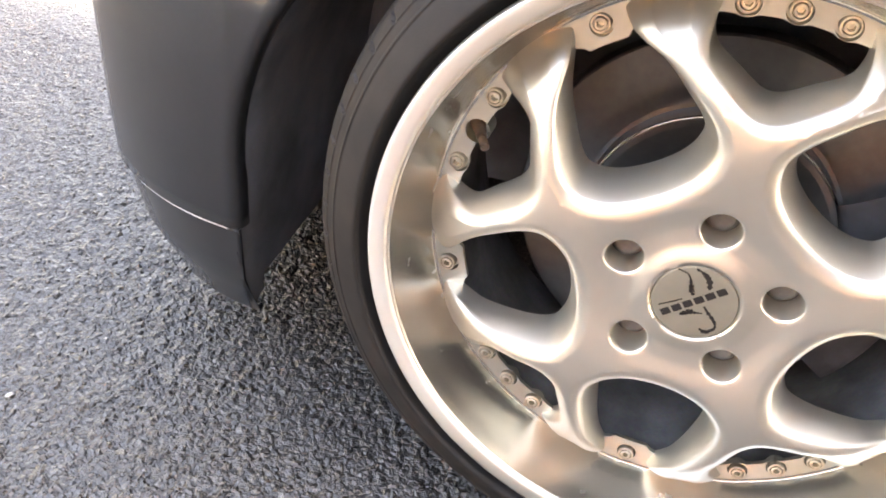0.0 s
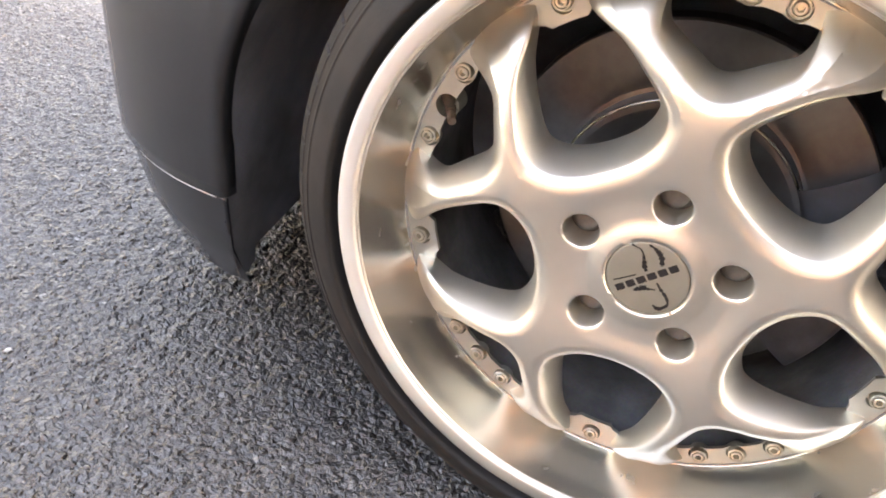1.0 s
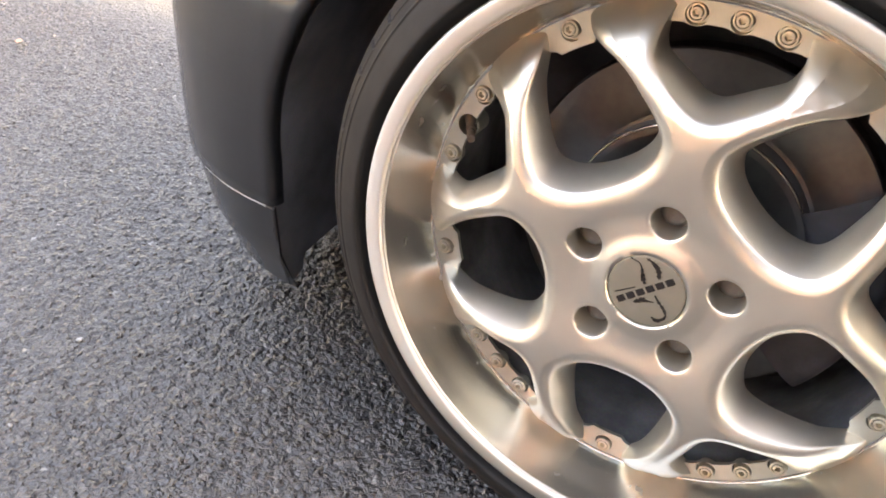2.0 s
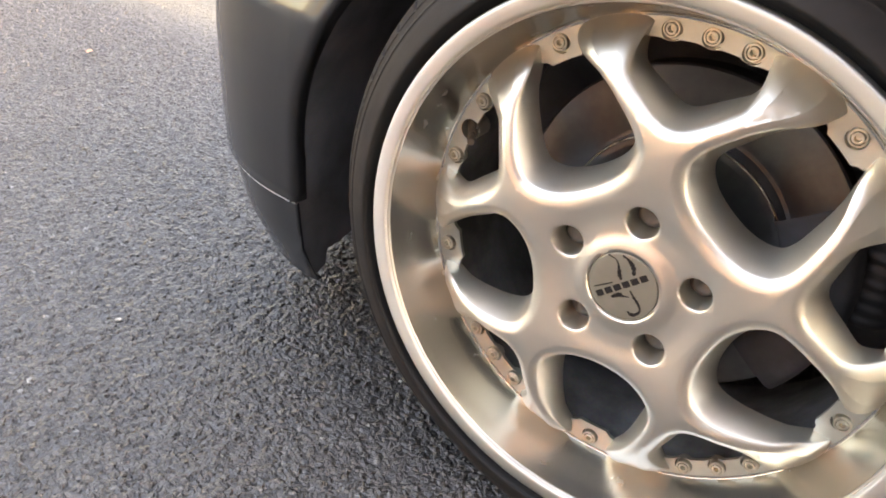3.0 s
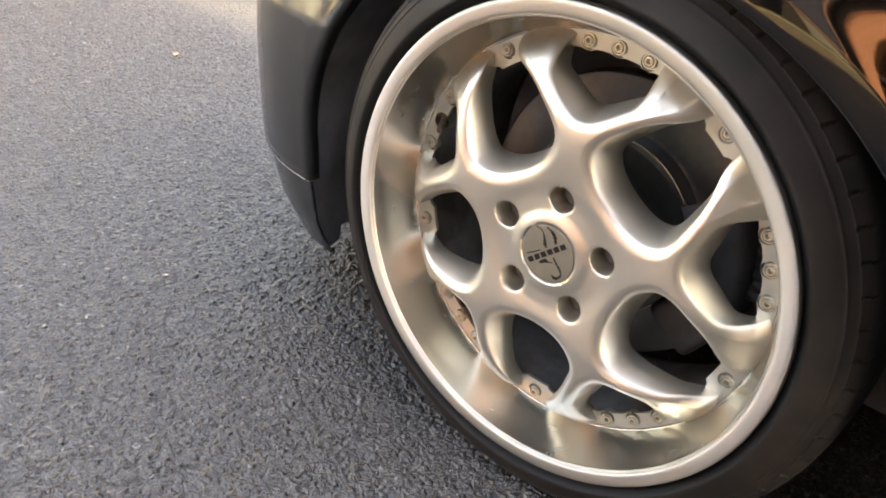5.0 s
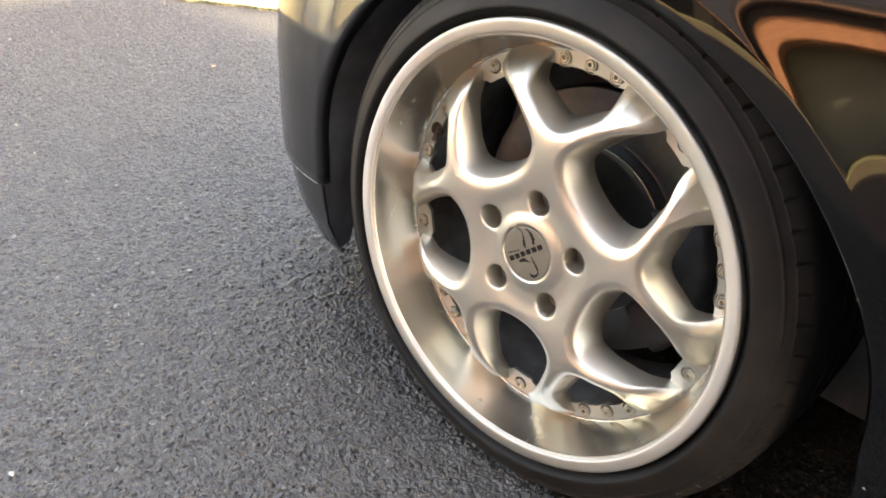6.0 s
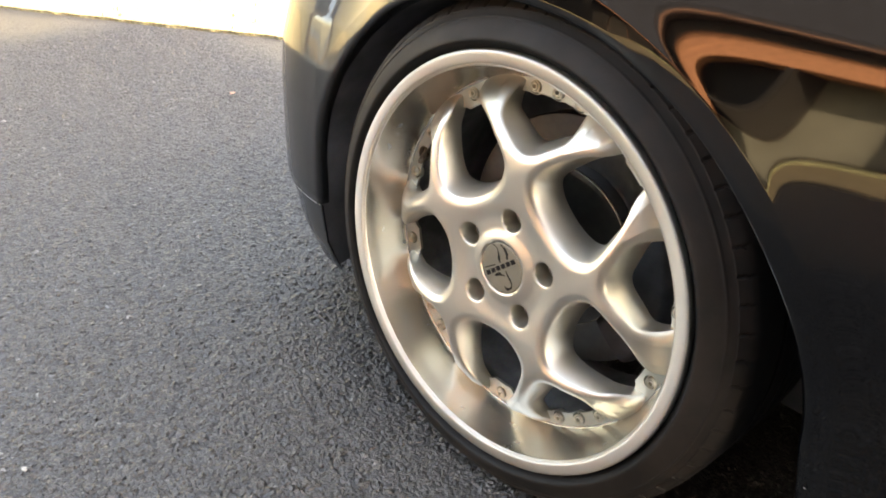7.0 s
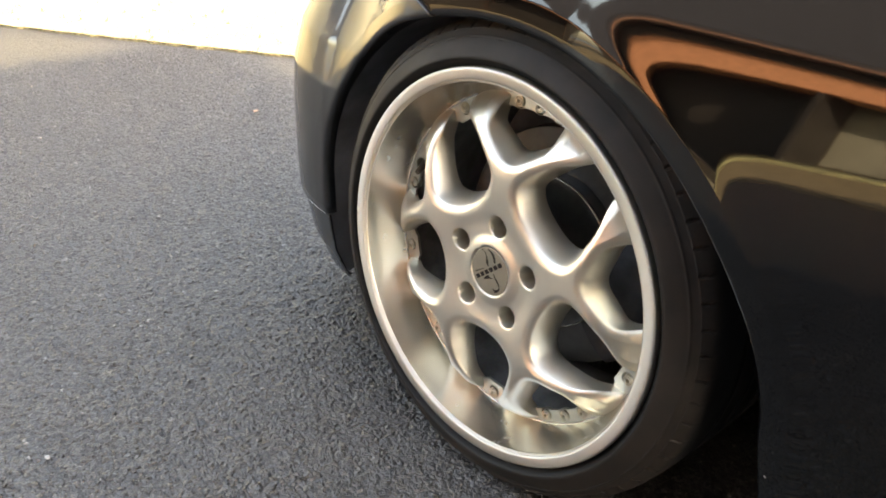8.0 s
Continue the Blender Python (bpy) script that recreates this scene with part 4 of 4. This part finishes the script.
def cabin_point(u, v, w):
    """u along, v across (0 near, 1 far), w up the sloping sides of the cabin."""
    x0, x1 = BASE[0] + (TOP[0] - BASE[0]) * w, BASE[1] + (TOP[1] - BASE[1]) * w
    y0, y1 = BASE[2] + (TOP[2] - BASE[2]) * w, BASE[3] + (TOP[3] - BASE[3]) * w
    return Vector((x0 + (x1 - x0) * u, y0 + (y1 - y0) * v, SILL_Z + (ROOF_Z - SILL_Z) * w))


bm = bmesh.new()
corner = [[bm.verts.new(cabin_point(u, v, w)) for u, v in ((0, 0), (1, 0), (1, 1), (0, 1))] for w in (0, 1)]
for i in range(4):
    bm.faces.new((corner[0][i], corner[0][(i + 1) % 4], corner[1][(i + 1) % 4], corner[1][i]))
bm.faces.new(corner[1])
bm.faces.new(corner[0][::-1])
bmesh.ops.bevel(bm, geom=[e for e in bm.edges if e.verts[0].co.z > 1 or e.verts[1].co.z > 1], offset=0.06, segments=4, affect="EDGES", profile=0.5)
cabin = part("cabin", bm, M_PAINT, car, "black cabin with sloping screens", smooth=True)


def pane(name, corners):
    """A thin sheet of dark glass that stands 3 mm proud of the cabin."""
    p = [Vector(c) for c in corners]
    out = (p[1] - p[0]).cross(p[3] - p[0]).normalized()
    bm = bmesh.new()
    made = [[bm.verts.new(c + out * d) for c in p] for d in (-0.002, 0.004)]
    bm.faces.new(made[1])
    bm.faces.new(made[0][::-1])
    for i in range(4):
        bm.faces.new((made[0][i], made[0][(i + 1) % 4], made[1][(i + 1) % 4], made[1][i]))
    part(name, bm, M_GLASS, cabin, "dark tinted glass")


pane("windscreen", [cabin_point(0, v, w) for v, w in ((0.93, 0.08), (0.07, 0.08), (0.10, 0.86), (0.90, 0.86))])
pane("rear_screen", [cabin_point(1, v, w) for v, w in ((0.07, 0.08), (0.93, 0.08), (0.90, 0.86), (0.10, 0.86))])
for u0, u1 in ((0.08, 0.52), (0.56, 0.90)):
    pane("side_window", [cabin_point(u, 0, w) for u, w in ((u0, 0.08), (u1, 0.08), (u1 - 0.02, 0.84), (u0 + 0.05, 0.84))])
    pane("side_window", [cabin_point(u, 1, w) for u, w in ((u1, 0.08), (u0, 0.08), (u0 + 0.05, 0.84), (u1 - 0.02, 0.84))])

# ---- houses ----
# unseen block, sized so that its shadow covers the asphalt up to the gravel
house = tagged(new("house"), "unseen rendered house added beyond the car to keep the driveway in shade", "house")
bm = bmesh.new()
box(bm, 4.60, 11.0, 0.85, 5.21, 0.0, 5.6)
part("wall", bm, M_RENDER, house, "shaded rendered wall")
bm = bmesh.new()
box(bm, 4.58, 11.2, 0.83, 5.23, 5.6, 5.85)
part("roof", bm, M_ROOF, house, "dark flat roof edge")

# unseen board screen, added only to darken the wheel's right side
fence = tagged(new("light_screen"), "unseen tall dark board screen, added to block sky light from the right", "fence")
for k in range(30):
    bm = bmesh.new()
    box(bm, 0.35 + 0.15 * k, 0.495 + 0.15 * k, -1.40 - 0.012 * (k % 2), -1.375 - 0.012 * (k % 2), 0.02, 3.9, 0.004)
    part("board", bm, M_DOOR, fence)
bm = bmesh.new()
box(bm, 0.35, 4.85, -1.46, -1.413, 0.4, 0.48, 0.004)
part("rail", bm, M_DOOR, fence)
bm = bmesh.new()
box(bm, 0.35, 4.85, -1.46, -1.413, 1.9, 1.98, 0.004)
part("rail", bm, M_DOOR, fence)

far_house = tagged(new("house"), "low orange brick house with dark garage doors and a dark roof", "house")
bm = bmesh.new()
box(bm, -11.4, 8.0, -17.0, -12.3, 0.0, 3.1)
box(bm, -11.4, 8.0, -12.299, -11.0, 2.3, 2.85)
part("wall", bm, M_BRICK, far_house, "orange-red brick wall in the sun")
for k in range(1, 7):
    bm = bmesh.new()
    box(bm, -14.27 + 3.13 * k, -11.41 + 3.13 * k, -12.29, -12.24, 0.02, 2.54, 0.01)
    part("garage_door", bm, M_GREEN if k == 3 else M_DOOR, far_house, "green-grey garage door" if k == 3 else "dark stained timber garage door")
    bm = bmesh.new()
    box(bm, -14.4 + 3.13 * k, -14.28 + 3.13 * k, -12.23, -11.02, 0.0, 2.545, 0.01)
    part("post", bm, M_DOOR, far_house, "dark timber post between garage doors")
bm = bmesh.new()
box(bm, -11.4, 8.0, -12.298, -10.98, 2.852, 3.09)
part("soffit_board", bm, M_DOOR, far_house, "dark timber board above the brick")
bm = bmesh.new()
box(bm, -11.6, 8.3, -10.66, -10.6, 3.12, 3.17, 0.01)
part("fascia", bm, M_FASCIA, far_house, "reddish brown fascia board under the eaves")
roof_v = [(x, y, z) for x in (-11.7, 8.4) for y, z in ((-10.62, 3.3), (-14.0, 6.3), (-17.4, 3.3), (-17.4, 3.1), (-10.62, 3.1))]
roof_v[1], roof_v[6] = (-8.2, -14.6, 8.4), (8.4, -14.6, 8.4)     # hipped end
mesh_object("roof", roof_v, [(0, 1, 6, 5), (1, 2, 7, 6), (2, 3, 8, 7), (3, 4, 9, 8), (4, 0, 5, 9), (0, 4, 3, 2, 1), (5, 6, 7, 8, 9)], M_ROOF, far_house, "dark tiled roof", smooth=False)
bm = bmesh.new()
box(bm, -8.6, 8.0, -9.5, -5.2, -0.05, 0.011)
box(bm, -45.0, -8.601, -60.0, -4.4, -0.05, 0.011)
tagged(part("earth_verge", bm, M_EARTH, None), "bare brown earth in front of and beside the brick house", "earth", kind="structure")
bm = bmesh.new()
random.seed(8)
EDGE_AT, EDGE_WAY = Vector((-2.743, 0.235, 0)), Vector((0.827, 0.561, 0))
border = [EDGE_AT + EDGE_WAY * (-7.1 + 0.03 * k) + Vector((-0.561, 0.827, 0)) * random.uniform(-0.006, 0.006) for k in range(437)]
border = [bm.verts.new((q.x, q.y, 0.009)) for q in border] + [bm.verts.new((4.5, 9.0, 0.009)), bm.verts.new((-8.9, 9.0, 0.009))]
bm.faces.new(border)
bmesh.ops.triangulate(bm, faces=bm.faces[:])
made = bmesh.ops.extrude_face_region(bm, geom=bm.faces[:])
bmesh.ops.translate(bm, verts=[q for q in made["geom"] if isinstance(q, bmesh.types.BMVert)], vec=(0, 0, -0.05))
tagged(part("gravel_drive", bm, M_GRAVEL, None), "sunlit golden gravel drive", "gravel", kind="structure")
bm = bmesh.new()
box(bm, -8.5, 8.0, -10.4, -9.5, 0.0, 0.03, 0.01)
tagged(part("lawn", bm, M_GRASS, None), "sunlit strip of short lawn", "lawn", kind="structure")

side_house = tagged(new("house"), "dark timber garage with green-grey ribbed doors beyond the sunlit drive", "house")
bm = bmesh.new()
box(bm, -14.0, -9.0, -4.0, 9.0, 0.0, 3.2)
part("wall", bm, M_DOOR, side_house, "dark-stained timber garage wall")
for k in range(4):
    bm = bmesh.new()
    for q in range(13):
        box(bm, -9.0, -8.95, -3.44 + 3.1 * k, -0.42 + 3.1 * k, 0.03 + 0.22 * q, 0.235 + 0.22 * q, 0.008)
    part("ribbed_door", bm, M_RIBBED, side_house, "green-grey ribbed garage door")
bm = bmesh.new()
box(bm, -14.3, -8.7, -4.3, 9.3, 3.2, 3.5, 0.02)
part("roof", bm, M_ROOF, side_house, "dark flat roof edge")

# ---- small litter ----
leaf_v = [(-0.012, 0, 0.002), (-0.004, 0.007, 0.006), (0.009, 0.005, 0.004), (0.013, -0.001, 0.008), (0.004, -0.008, 0.003), (-0.006, -0.006, 0.005)]
leaf = mesh_object("dry_leaf", leaf_v, [(0, 1, 2, 3, 4, 5)], M_RED, None, m=pose(-1.391, 0.487, 0.002))
tagged(leaf, "tiny dry orange leaf on the asphalt", "leaf")

stone_bm = bmesh.new()
bmesh.ops.create_icosphere(stone_bm, subdivisions=2, radius=0.0035)
for q in stone_bm.verts:
    q.co = q.co * (1 + 0.25 * noise.noise(q.co * 240))
    q.co.x, q.co.z = q.co.x * 1.5, q.co.z * 0.6
pale_stone = part("stone_chip", stone_bm, M_CHIP, None, smooth=True, m=pose(-1.539, -0.049, 0.002, 0, 0, 35))
tagged(pale_stone, "pale loose stone chip lying on the asphalt", "stone", group="loose stone chips")
for x, y, turn, size in ((-0.600, -0.072, 80, 0.8), (-0.357, -0.454, 10, 0.9)):
    copy_thing(pale_stone, pose(x, y, 0.0015, 0, 0, turn) @ Matrix.Scale(size, 4))

# dry grass scattered over the sunlit gravel near its border
rng = np.random.default_rng(3)
blade_v, blade_f = [], []
for _ in range(150):
    along, out = rng.uniform(-1.2, 3.6), rng.gamma(1.4, 0.28) + 0.01
    root = EDGE_AT + EDGE_WAY * along + Vector((-0.561, 0.827, 0)) * out
    for _ in range(rng.integers(4, 9)):
        a, tall, spread = rng.uniform(0, 6.28), rng.uniform(0.008, 0.026), rng.uniform(0.004, 0.016)
        k = len(blade_v)
        bx, by = root.x + rng.normal(0, 0.006), root.y + rng.normal(0, 0.006)
        c, d = math.cos(a), math.sin(a)
        blade_v += [(bx - d * 0.0013, by + c * 0.0013, 0.008), (bx + d * 0.0013, by - c * 0.0013, 0.008), (bx + c * spread, by + d * spread, 0.009 + tall)]
        blade_f.append((k, k + 1, k + 2))
tagged(mesh_object("dry_grass", blade_v, blade_f, M_STRAW, None, smooth=False), "sparse dry grass tufts growing through the gravel", "grass", kind="stuff")
